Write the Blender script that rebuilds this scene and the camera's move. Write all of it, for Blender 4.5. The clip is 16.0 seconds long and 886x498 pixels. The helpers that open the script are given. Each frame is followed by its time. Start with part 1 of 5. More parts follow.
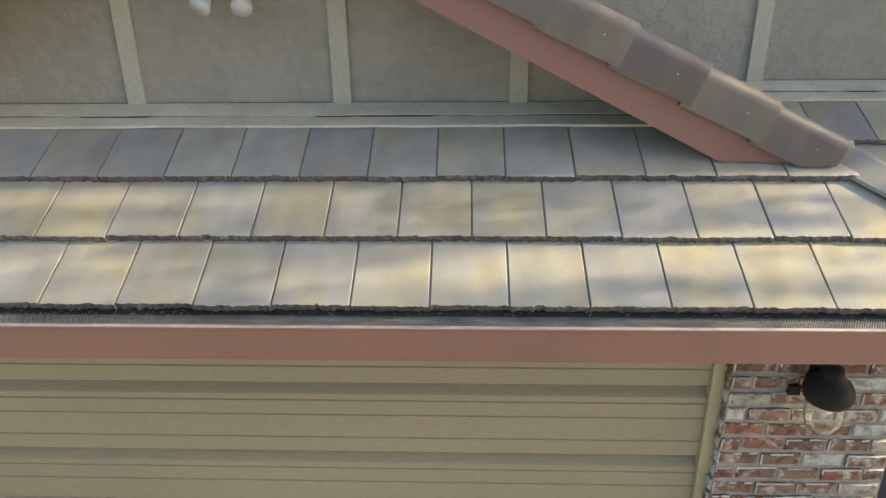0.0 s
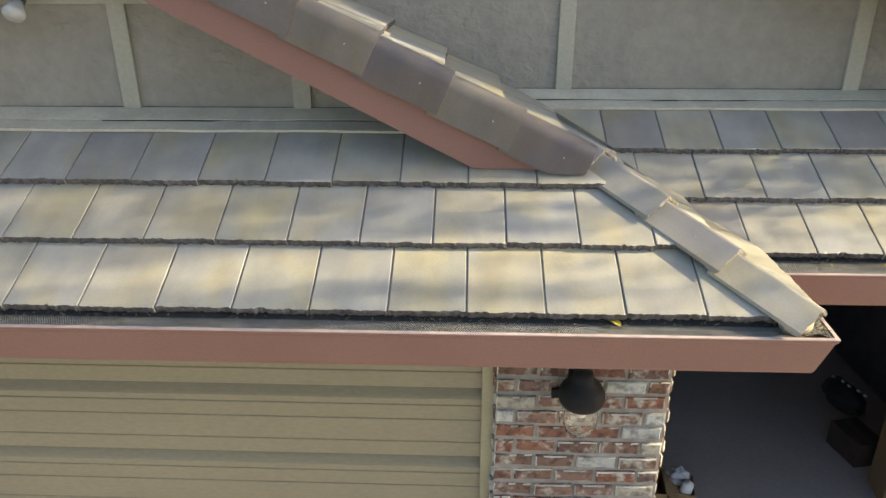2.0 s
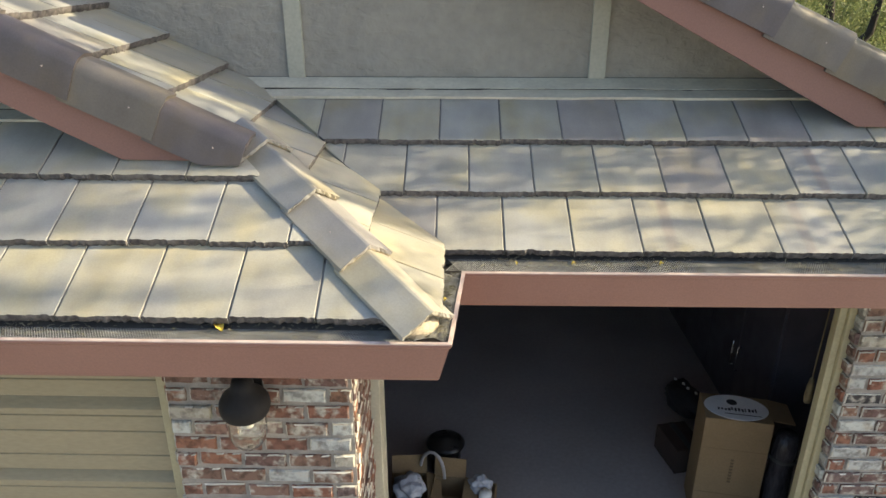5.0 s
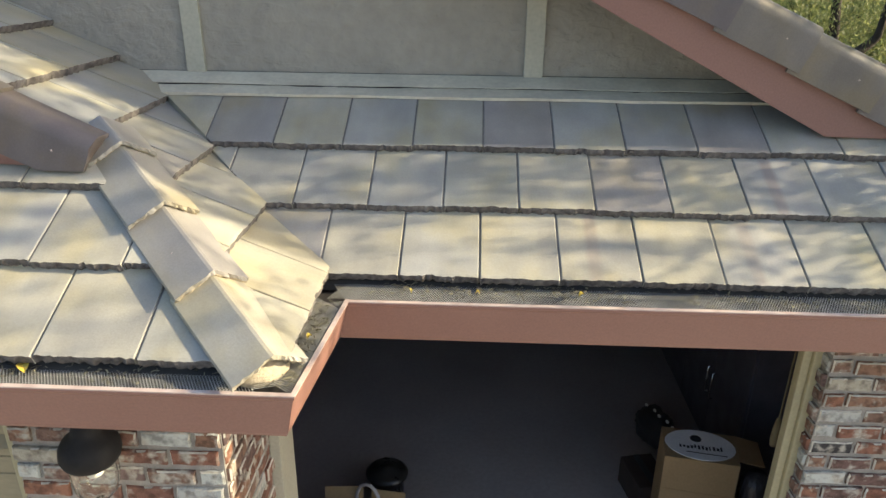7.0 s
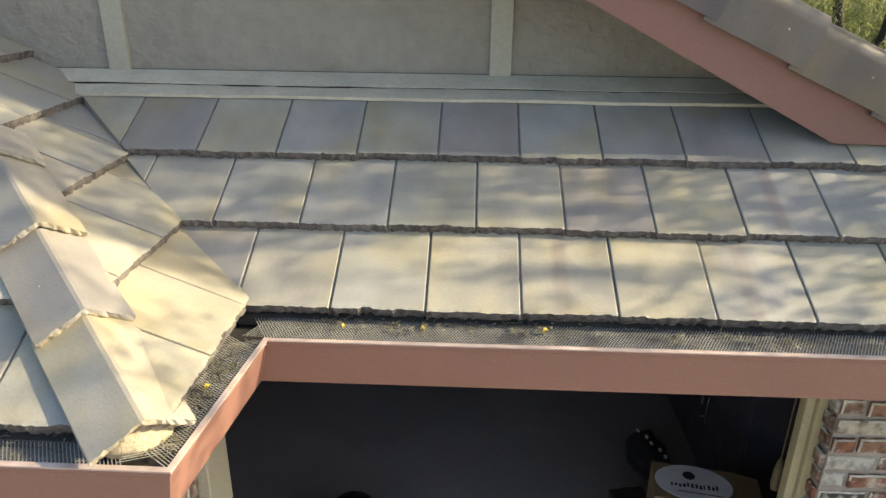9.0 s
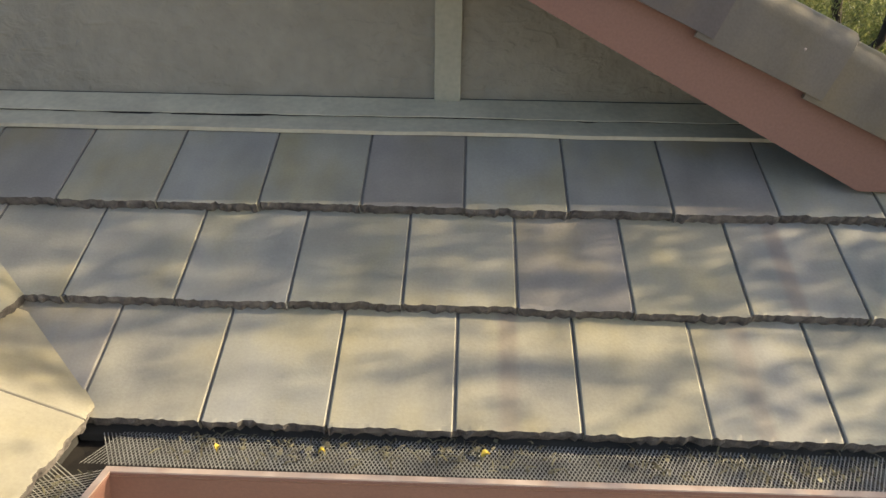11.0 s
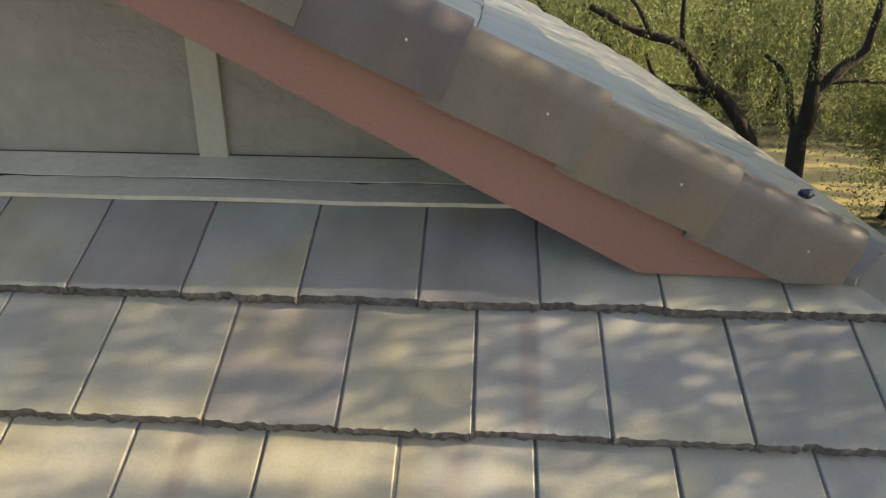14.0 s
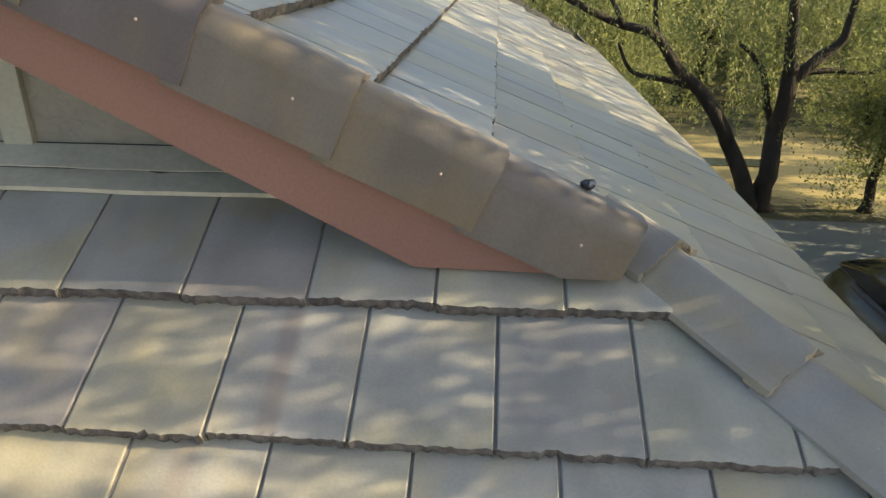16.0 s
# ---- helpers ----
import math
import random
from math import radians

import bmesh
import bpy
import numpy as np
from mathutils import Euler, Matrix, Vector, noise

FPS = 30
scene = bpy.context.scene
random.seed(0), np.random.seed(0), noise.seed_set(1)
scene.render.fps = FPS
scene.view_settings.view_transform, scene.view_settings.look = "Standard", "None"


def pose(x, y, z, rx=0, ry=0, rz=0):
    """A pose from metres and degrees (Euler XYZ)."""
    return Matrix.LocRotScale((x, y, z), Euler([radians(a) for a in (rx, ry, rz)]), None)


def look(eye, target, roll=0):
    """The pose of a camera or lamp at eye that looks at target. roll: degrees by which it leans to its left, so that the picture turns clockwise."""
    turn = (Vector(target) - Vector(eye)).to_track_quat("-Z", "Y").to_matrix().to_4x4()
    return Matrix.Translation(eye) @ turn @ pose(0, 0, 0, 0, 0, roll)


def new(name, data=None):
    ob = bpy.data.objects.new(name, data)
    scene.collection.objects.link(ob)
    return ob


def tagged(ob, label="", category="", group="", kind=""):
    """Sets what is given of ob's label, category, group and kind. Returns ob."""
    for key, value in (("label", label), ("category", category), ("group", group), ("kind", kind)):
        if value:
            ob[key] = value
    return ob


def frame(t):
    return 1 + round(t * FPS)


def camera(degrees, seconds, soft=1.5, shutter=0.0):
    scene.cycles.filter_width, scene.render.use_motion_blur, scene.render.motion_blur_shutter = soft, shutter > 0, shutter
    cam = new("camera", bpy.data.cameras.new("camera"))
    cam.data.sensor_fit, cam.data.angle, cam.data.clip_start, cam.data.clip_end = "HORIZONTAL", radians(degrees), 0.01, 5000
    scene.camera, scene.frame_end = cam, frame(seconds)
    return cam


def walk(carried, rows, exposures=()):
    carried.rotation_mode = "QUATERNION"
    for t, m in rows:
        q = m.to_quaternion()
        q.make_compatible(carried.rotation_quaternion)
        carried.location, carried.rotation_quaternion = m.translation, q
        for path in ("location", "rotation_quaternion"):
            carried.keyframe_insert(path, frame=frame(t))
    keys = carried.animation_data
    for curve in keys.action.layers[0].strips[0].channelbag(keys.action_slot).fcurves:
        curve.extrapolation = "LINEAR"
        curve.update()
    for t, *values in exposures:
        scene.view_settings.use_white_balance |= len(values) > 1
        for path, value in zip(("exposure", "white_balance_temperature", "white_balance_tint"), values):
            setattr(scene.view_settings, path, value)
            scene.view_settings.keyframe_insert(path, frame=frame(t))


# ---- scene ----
cam = camera(65.2, 16.0)
PATH = [
    (0, (-2.502, -2.311, 3.808), (-2.572, -0.47, 3.028), -0.7),
    (0.5, (-2.197, -2.367, 3.803), (-2.279, -0.52, 3.039), -0.7),
    (1, (-1.925, -2.36, 3.831), (-2.004, -0.517, 3.059), -0.6),
    (1.5, (-1.676, -2.342, 3.836), (-1.748, -0.498, 3.067), -0.4),
    (2, (-1.4, -2.33, 3.837), (-1.476, -0.489, 3.061), -0.2),
    (2.5, (-1.105, -2.328, 3.816), (-1.182, -0.485, 3.043), -0.2),
    (3, (-0.795, -2.324, 3.792), (-0.857, -0.481, 3.018), -0.1),
    (3.5, (-0.518, -2.311, 3.755), (-0.57, -0.467, 2.983), -0.1),
    (4, (-0.314, -2.256, 3.73), (-0.364, -0.414, 2.951), -0.0),
    (4.5, (-0.134, -2.171, 3.71), (-0.186, -0.328, 2.936), -0.1),
    (5, (0.018, -2.072, 3.727), (-0.023, -0.228, 2.954), -0.0),
    (7.5, (0.549, -1.556, 3.62), (0.469, 0.289, 2.851), 0.7),
    (8, (0.59, -1.513, 3.597), (0.51, 0.335, 2.836), 0.7),
    (8.5, (0.62, -1.413, 3.561), (0.544, 0.438, 2.808), 0.9),
    (9, (0.658, -1.217, 3.558), (0.58, 0.631, 2.799), 0.6),
    (11.5, (0.886, -0.512, 3.583), (0.831, 1.331, 2.808), 0.9),
    (12, (0.968, -0.403, 3.617), (0.914, 1.432, 2.823), 0.9),
    (12.5, (1.143, -0.341, 3.632), (1.059, 1.494, 2.841), 0.7),
    (13, (1.327, -0.308, 3.639), (1.224, 1.536, 2.872), 0.4),
    (13.5, (1.481, -0.274, 3.667), (1.371, 1.569, 2.897), 0.3),
    (14, (1.595, -0.259, 3.682), (1.481, 1.586, 2.917), 0.3),
    (14.5, (1.709, -0.243, 3.673), (1.593, 1.602, 2.909), 0.4),
    (15, (1.855, -0.218, 3.652), (1.737, 1.626, 2.887), 0.6),
    (15.5, (2.01, -0.185, 3.655), (1.887, 1.655, 2.88), 0.5),
    (16, (2.169, -0.14, 3.655), (2.031, 1.694, 2.867), 0.3),
]
EXPOSURES = [(0.0, 1.28, 6500, 8.5), (5.0, 1.31, 6250, 8), (9.0, 1.29, 6450, 8), (11.5, 0.91, 6850, 9), (13.5, 0.99, 6850, 9.5), (16.0, 1.22, 6850, 7.5)]
walk(cam, [(t, look(eye, target, roll)) for t, eye, target, roll in PATH], EXPOSURES)

# ---- world, sun, exposure ----
SUN_EL, SUN_AZ = 27.0, 1.8          # degrees above the horizon; turn from +x towards +y
world = bpy.data.worlds.new("sky")
scene.world = world
world.use_nodes = True
_n = world.node_tree.nodes
_sky = _n.new("ShaderNodeTexSky")
_sky.sky_type, _sky.sun_disc = "NISHITA", False
_sky.sun_elevation, _sky.sun_rotation = radians(SUN_EL), radians(90 - SUN_AZ)
_sky.dust_density = 3.0
_bg = _n["Background"]
_bg.inputs["Strength"].default_value = 0.118
world.node_tree.links.new(_sky.outputs["Color"], _bg.inputs["Color"])
SUN_DIR = Vector((math.cos(radians(SUN_EL)) * math.cos(radians(SUN_AZ)), math.cos(radians(SUN_EL)) * math.sin(radians(SUN_AZ)), math.sin(radians(SUN_EL))))
_sun = bpy.data.lights.new("sun", "SUN")
_sun.energy, _sun.angle, _sun.color = 4.7, radians(0.45), (1.0, 0.825, 0.535)
sun = new("sun", _sun)
sun.matrix_world = look(SUN_DIR * 40, (0, 0, 0))


# ---- materials ----
def mat(name, col, col2=None, rough=0.7, scale=6.0, grain=90.0, bump=0.15, dist=0.004, metal=0.0, stretch=(1, 1, 1), rand=0.0, spec=0.4, ramp=(0.35, 0.68)):
    """Two-scale procedural surface: broad patches between col and col2, fine grain in value and relief. rand: spread of tone per object."""
    m = bpy.data.materials.new(name)
    m.use_nodes = True
    nt = m.node_tree
    N, Lk = nt.nodes, nt.links.new
    b = N["Principled BSDF"]
    b.inputs["Roughness"].default_value, b.inputs["Metallic"].default_value = rough, metal
    b.inputs["Specular IOR Level"].default_value = spec
    tc, mp = N.new("ShaderNodeTexCoord"), N.new("ShaderNodeMapping")
    mp.inputs["Scale"].default_value = stretch
    Lk(tc.outputs["Object"], mp.inputs["Vector"])
    vec = mp.outputs["Vector"]
    if rand:
        oi, add = N.new("ShaderNodeObjectInfo"), N.new("ShaderNodeVectorMath")
        mul = N.new("ShaderNodeMath")
        mul.operation, mul.inputs[1].default_value = "MULTIPLY", 37.0
        Lk(oi.outputs["Random"], mul.inputs[0])
        Lk(vec, add.inputs[0])
        Lk(mul.outputs[0], add.inputs[1])
        vec = add.outputs[0]
    n1, n2 = N.new("ShaderNodeTexNoise"), N.new("ShaderNodeTexNoise")
    for n, sc, det in ((n1, scale, 4.0), (n2, grain, 5.0)):
        n.inputs["Scale"].default_value, n.inputs["Detail"].default_value = sc, det
        Lk(vec, n.inputs["Vector"])
    cr = N.new("ShaderNodeValToRGB")
    cr.color_ramp.elements[0].position, cr.color_ramp.elements[1].position = ramp
    cr.color_ramp.elements[0].color, cr.color_ramp.elements[1].color = (*col, 1), (*(col2 or [c * 0.8 for c in col]), 1)
    Lk(n1.outputs["Fac"], cr.inputs["Fac"])
    out = cr.outputs["Color"]
    mr = N.new("ShaderNodeMapRange")
    mr.inputs["To Min"].default_value, mr.inputs["To Max"].default_value = 0.82, 1.18
    Lk(n2.outputs["Fac"], mr.inputs["Value"])
    hs = N.new("ShaderNodeHueSaturation")
    Lk(out, hs.inputs["Color"])
    Lk(mr.outputs["Result"], hs.inputs["Value"])
    out = hs.outputs["Color"]
    if rand:
        m2, h2 = N.new("ShaderNodeMapRange"), N.new("ShaderNodeHueSaturation")
        m2.inputs["To Min"].default_value, m2.inputs["To Max"].default_value = 1 - rand, 1 + rand
        Lk(oi.outputs["Random"], m2.inputs["Value"])
        Lk(m2.outputs["Result"], h2.inputs["Value"])
        Lk(out, h2.inputs["Color"])
        out = h2.outputs["Color"]
    Lk(out, b.inputs["Base Color"])
    bp = N.new("ShaderNodeBump")
    bp.inputs["Strength"].default_value, bp.inputs["Distance"].default_value = bump, dist
    Lk(n2.outputs["Fac"], bp.inputs["Height"])
    Lk(bp.outputs["Normal"], b.inputs["Normal"])
    rr = N.new("ShaderNodeMapRange")
    rr.inputs["To Min"].default_value, rr.inputs["To Max"].default_value = max(0.05, rough - 0.1), min(1.0, rough + 0.1)
    Lk(n1.outputs["Fac"], rr.inputs["Value"])
    Lk(rr.outputs["Result"], b.inputs["Roughness"])
    return m


def tile_material(name, tones, rough=0.39, stain=0.75, wear=1.0, run=(1.0, 0.25, 1.0)):
    """Through-coloured concrete tile: each piece takes its own tone, with long weather streaks down the slope and fine grit."""
    m = bpy.data.materials.new(name)
    m.use_nodes = True
    nt = m.node_tree
    N, Lk = nt.nodes, nt.links.new
    b = N["Principled BSDF"]
    b.inputs["Specular IOR Level"].default_value = 0.5
    tc, oi = N.new("ShaderNodeTexCoord"), N.new("ShaderNodeObjectInfo")
    mul, add = N.new("ShaderNodeMath"), N.new("ShaderNodeVectorMath")
    mul.operation, mul.inputs[1].default_value = "MULTIPLY", 53.0
    Lk(oi.outputs["Random"], mul.inputs[0])
    Lk(tc.outputs["Object"], add.inputs[0])
    Lk(mul.outputs[0], add.inputs[1])
    cr = N.new("ShaderNodeValToRGB")
    cr.color_ramp.interpolation = "CONSTANT"
    els = cr.color_ramp.elements
    while len(els) < len(tones):
        els.new(0.5)
    for i, c in enumerate(tones):
        els[i].position, els[i].color = i / len(tones), (*c, 1)
    Lk(oi.outputs["Random"], cr.inputs["Fac"])
    # pieces whose tone is known carry it as their object colour: alpha 0 plain, 0.4 with a rusty run, 1 any tone
    pick, known = N.new("ShaderNodeMath"), N.new("ShaderNodeMixRGB")
    pick.operation, pick.inputs[1].default_value = "GREATER_THAN", 0.7
    Lk(oi.outputs["Alpha"], pick.inputs[0])
    Lk(pick.outputs[0], known.inputs["Fac"])
    Lk(oi.outputs["Color"], known.inputs["Color1"])
    Lk(cr.outputs["Color"], known.inputs["Color2"])

    def nz(sc, det, mapping):
        mp = N.new("ShaderNodeMapping")
        mp.inputs["Scale"].default_value = mapping
        n = N.new("ShaderNodeTexNoise")
        n.inputs["Scale"].default_value, n.inputs["Detail"].default_value = sc, det
        Lk(add.outputs[0], mp.inputs["Vector"])
        Lk(mp.outputs["Vector"], n.inputs["Vector"])
        return n.outputs["Fac"]

    broad, grit, streak = nz(5.0, 3.0, (1, 1, 1)), nz(140.0, 4.0, (1, 1, 1)), nz(9.0, 4.0, run)

    def tone(src, col, lo, hi):
        mr, hs = N.new("ShaderNodeMapRange"), N.new("ShaderNodeHueSaturation")
        mr.inputs["From Min"].default_value, mr.inputs["From Max"].default_value = 0.3, 0.7
        mr.inputs["To Min"].default_value, mr.inputs["To Max"].default_value = lo, hi
        Lk(src, mr.inputs["Value"])
        Lk(mr.outputs["Result"], hs.inputs["Value"])
        Lk(col, hs.inputs["Color"])
        return hs.outputs["Color"]

    col = tone(broad, known.outputs["Color"], 0.86, 1.12)
    col = tone(streak, col, 1 - 0.09 * wear, 1 + 0.08 * wear)
    col = tone(grit, col, 1 - 0.055 * wear, 1 + 0.055 * wear)
    # soft washes towards yellow and towards cool grey
    hue, wash, mm = nz(4.2, 4.0, (1, 0.7, 1)), N.new("ShaderNodeValToRGB"), N.new("ShaderNodeMixRGB")
    we = wash.color_ramp.elements
    we.new(0.5)
    for k, (p, q) in enumerate(((0.34, (0.93, 0.94, 1.0)), (0.5, (1, 1, 1)), (0.66, (1.08, 1.02, 0.84)))):
        we[k].position, we[k].color = p, (*q, 1)
    mm.blend_type, mm.inputs["Fac"].default_value = "MULTIPLY", 1.0
    Lk(hue, wash.inputs["Fac"])
    Lk(col, mm.inputs["Color1"])
    Lk(wash.outputs["Color"], mm.inputs["Color2"])
    col = mm.outputs["Color"]
    # a rusty run on a few pieces
    gt, wv = N.new("ShaderNodeMath"), N.new("ShaderNodeSeparateXYZ")
    gt.operation, gt.inputs[1].default_value, gt.inputs[2].default_value = "COMPARE", 0.4, 0.2
    Lk(oi.outputs["Alpha"], gt.inputs[0])
    Lk(tc.outputs["Object"], wv.inputs[0])
    d, r = N.new("ShaderNodeMath"), N.new("ShaderNodeMapRange")
    d.operation = "SUBTRACT"
    fr, sc2, of = N.new("ShaderNodeMath"), N.new("ShaderNodeMath"), N.new("ShaderNodeMath")
    fr.operation, sc2.operation, of.operation = "FRACT", "MULTIPLY", "MULTIPLY_ADD"
    sc2.inputs[1].default_value = 91.0
    of.inputs[1].default_value, of.inputs[2].default_value = 0.05, 0.105
    Lk(oi.outputs["Random"], sc2.inputs[0])
    Lk(sc2.outputs[0], fr.inputs[0])
    Lk(fr.outputs[0], of.inputs[0])
    Lk(wv.outputs["X"], d.inputs[0])
    Lk(of.outputs[0], d.inputs[1])
    ab = N.new("ShaderNodeMath")
    ab.operation = "ABSOLUTE"
    Lk(d.outputs[0], ab.inputs[0])
    r.inputs["From Min"].default_value, r.inputs["From Max"].default_value = 0.014, 0.034
    r.inputs["To Min"].default_value, r.inputs["To Max"].default_value = stain, 0.0
    Lk(ab.outputs[0], r.inputs["Value"])
    amt = N.new("ShaderNodeMath")
    amt.operation = "MULTIPLY"
    Lk(gt.outputs[0], amt.inputs[0])
    Lk(r.outputs["Result"], amt.inputs[1])
    amt2 = N.new("ShaderNodeMath")
    amt2.operation = "MULTIPLY"
    Lk(amt.outputs[0], amt2.inputs[0])
    Lk(streak, amt2.inputs[1])
    mx = N.new("ShaderNodeMixRGB")
    mx.inputs["Color2"].default_value = (0.235, 0.175, 0.145, 1)
    Lk(amt2.outputs[0], mx.inputs["Fac"])
    Lk(col, mx.inputs["Color1"])
    Lk(mx.outputs["Color"], b.inputs["Base Color"])
    bp = N.new("ShaderNodeBump")
    bp.inputs["Strength"].default_value, bp.inputs["Distance"].default_value = 0.25, 0.002
    Lk(grit, bp.inputs["Height"])
    Lk(bp.outputs["Normal"], b.inputs["Normal"])
    rr = N.new("ShaderNodeMapRange")
    rr.inputs["To Min"].default_value, rr.inputs["To Max"].default_value = rough - 0.12, rough + 0.12
    Lk(broad, rr.inputs["Value"])
    Lk(rr.outputs["Result"], b.inputs["Roughness"])
    return m


def glass_material(name, tint=(1, 1, 1), rough=0.02):
    m = bpy.data.materials.new(name)
    m.use_nodes = True
    b = m.node_tree.nodes["Principled BSDF"]
    b.inputs["Base Color"].default_value = (*tint, 1)
    b.inputs["Transmission Weight"].default_value, b.inputs["Roughness"].default_value, b.inputs["IOR"].default_value = 1.0, rough, 1.47
    return m


def leaf_material(name, cols):
    m = bpy.data.materials.new(name)
    m.use_nodes = True
    nt = m.node_tree
    N, Lk = nt.nodes, nt.links.new
    b = N["Principled BSDF"]
    b.inputs["Roughness"].default_value = 0.55
    g, cr = N.new("ShaderNodeNewGeometry"), N.new("ShaderNodeValToRGB")
    els = cr.color_ramp.elements
    while len(els) < len(cols):
        els.new(0.5)
    for i, c in enumerate(cols):
        els[i].position, els[i].color = i / max(1, len(cols) - 1), (*c, 1)
    Lk(g.outputs["Random Per Island"], cr.inputs["Fac"])
    Lk(cr.outputs["Color"], b.inputs["Base Color"])
    tr, mix, out = N.new("ShaderNodeBsdfTranslucent"), N.new("ShaderNodeMixShader"), N["Material Output"]
    Lk(cr.outputs["Color"], tr.inputs["Color"])
    mix.inputs["Fac"].default_value = 0.5
    Lk(b.outputs["BSDF"], mix.inputs[1])
    Lk(tr.outputs["BSDF"], mix.inputs[2])
    Lk(mix.outputs["Shader"], out.inputs["Surface"])
    return m


def lace_in(m):
    """Flattened trowel ridges over the fine grain of a stucco."""
    N, Lk = m.node_tree.nodes, m.node_tree.links.new
    bsdf = N["Principled BSDF"]
    old = bsdf.inputs["Normal"].links[0].from_socket
    tc, mp, n, r, bp = N.new("ShaderNodeTexCoord"), N.new("ShaderNodeMapping"), N.new("ShaderNodeTexNoise"), N.new("ShaderNodeMapRange"), N.new("ShaderNodeBump")
    mp.inputs["Scale"].default_value = (0.6, 1, 1.3)
    n.inputs["Scale"].default_value, n.inputs["Detail"].default_value, n.inputs["Distortion"].default_value = 16.0, 5.0, 0.8
    r.interpolation_type = "SMOOTHSTEP"
    r.inputs["From Min"].default_value, r.inputs["From Max"].default_value = 0.46, 0.60
    Lk(tc.outputs["Object"], mp.inputs["Vector"])
    Lk(mp.outputs["Vector"], n.inputs["Vector"])
    Lk(n.outputs["Fac"], r.inputs["Value"])
    Lk(r.outputs["Result"], bp.inputs["Height"])
    bp.inputs["Strength"].default_value, bp.inputs["Distance"].default_value = 0.5, 0.005
    Lk(old, bp.inputs["Normal"])
    Lk(bp.outputs["Normal"], bsdf.inputs["Normal"])


TONES = [(0.33, 0.321, 0.288), (0.37, 0.348, 0.28), (0.315, 0.312, 0.295), (0.38, 0.363, 0.30), (0.31, 0.29, 0.258), (0.35, 0.338, 0.29), (0.34, 0.338, 0.312), (0.30, 0.277, 0.245), (0.365, 0.34, 0.27), (0.34, 0.336, 0.308)]
M_TILE = tile_material("roof_tile_concrete", TONES)
M_HIP = tile_material("hip_tile_concrete", [(0.345, 0.33, 0.285), (0.30, 0.282, 0.252), (0.365, 0.345, 0.30), (0.285, 0.268, 0.245), (0.325, 0.307, 0.27)], stain=0.0)
M_RAKE = tile_material("rake_tile_concrete", [(0.20, 0.170, 0.145), (0.175, 0.148, 0.145), (0.215, 0.185, 0.155), (0.19, 0.165, 0.145), (0.165, 0.138, 0.14)], rough=0.48, stain=0.0, wear=1.3, run=(1.0, 1.0, 0.2))
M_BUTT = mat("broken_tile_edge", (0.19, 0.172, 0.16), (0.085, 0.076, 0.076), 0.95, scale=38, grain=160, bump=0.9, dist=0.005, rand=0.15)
M_LAP = mat("tile_side_lap", (0.225, 0.21, 0.195), (0.16, 0.15, 0.142), 0.9, scale=12, grain=120, bump=0.3)
M_UNDER = mat("roofing_felt", (0.03, 0.03, 0.032), (0.05, 0.048, 0.045), 0.9)
M_STUCCO = mat("stucco", (0.36, 0.335, 0.285), (0.32, 0.298, 0.255), 0.92, scale=2.2, grain=16, bump=0.75, dist=0.02)
lace_in(M_STUCCO)
M_TRIM = mat("cream_trim_paint", (0.47, 0.455, 0.365), (0.42, 0.405, 0.325), 0.55, scale=3.0, grain=60, bump=0.12)
M_FLASH = mat("painted_flashing", (0.63, 0.58, 0.45), (0.52, 0.475, 0.37), 0.65, scale=7, grain=50, bump=0.35)
M_TERRA = mat("terracotta_paint", (0.275, 0.150, 0.122), (0.25, 0.134, 0.11), 0.42, scale=2.0, grain=120, bump=0.06)
M_LIP = mat("gutter_bare_edge", (0.55, 0.46, 0.42), (0.44, 0.33, 0.29), 0.4, scale=20, grain=80, bump=0.1)
# black wire in a mid-grey that carries its sun glints
M_MESH = mat("glinting_gutter_mesh", (0.26, 0.26, 0.25), (0.42, 0.42, 0.40), 0.35, scale=12, grain=200, bump=0.3, spec=0.7)
# near-black for hollows, whose shade is put into this colour
M_RECESS = mat("recess_shade", (0.02, 0.018, 0.018), (0.035, 0.03, 0.028), 0.9)
M_DOOR = mat("garage_door_paint", (0.325, 0.283, 0.187), (0.292, 0.256, 0.172), 0.5, scale=1.6, grain=80, bump=0.08, stretch=(0.3, 1, 1))
M_JAMB = mat("tan_jamb_paint", (0.43, 0.39, 0.245), (0.37, 0.335, 0.215), 0.5, scale=3.0, grain=60, bump=0.12)
M_MORTAR = mat("mortar", (0.36, 0.335, 0.30), (0.25, 0.232, 0.21), 0.95, scale=14, grain=120, bump=0.8, dist=0.006)
M_BED = mat("bedding_mortar", (0.42, 0.36, 0.26), (0.35, 0.30, 0.22), 0.95, scale=25, grain=120, bump=0.8)
M_SOFFIT = mat("soffit_paint", (0.40, 0.38, 0.30), (0.36, 0.34, 0.27), 0.8)
M_BLACK = mat("black_lantern_metal", (0.014, 0.014, 0.016), (0.022, 0.021, 0.021), 0.62, scale=20, grain=90, bump=0.2, spec=0.2)
M_GLASS = glass_material("clear_lamp_glass", (0.97, 0.98, 0.96), 0.04)
M_CONC = mat("concrete_slab", (0.34, 0.31, 0.305), (0.25, 0.23, 0.226), 0.8, scale=0.7, grain=30, bump=0.3)
M_INT = mat("garage_wall", (0.46, 0.44, 0.43), (0.38, 0.36, 0.355), 0.9, scale=1.0)
M_BARK = mat("dark_bark", (0.035, 0.028, 0.022), (0.06, 0.05, 0.04), 0.95, scale=6, grain=35, bump=1.0, dist=0.03, stretch=(1, 1, 0.25))
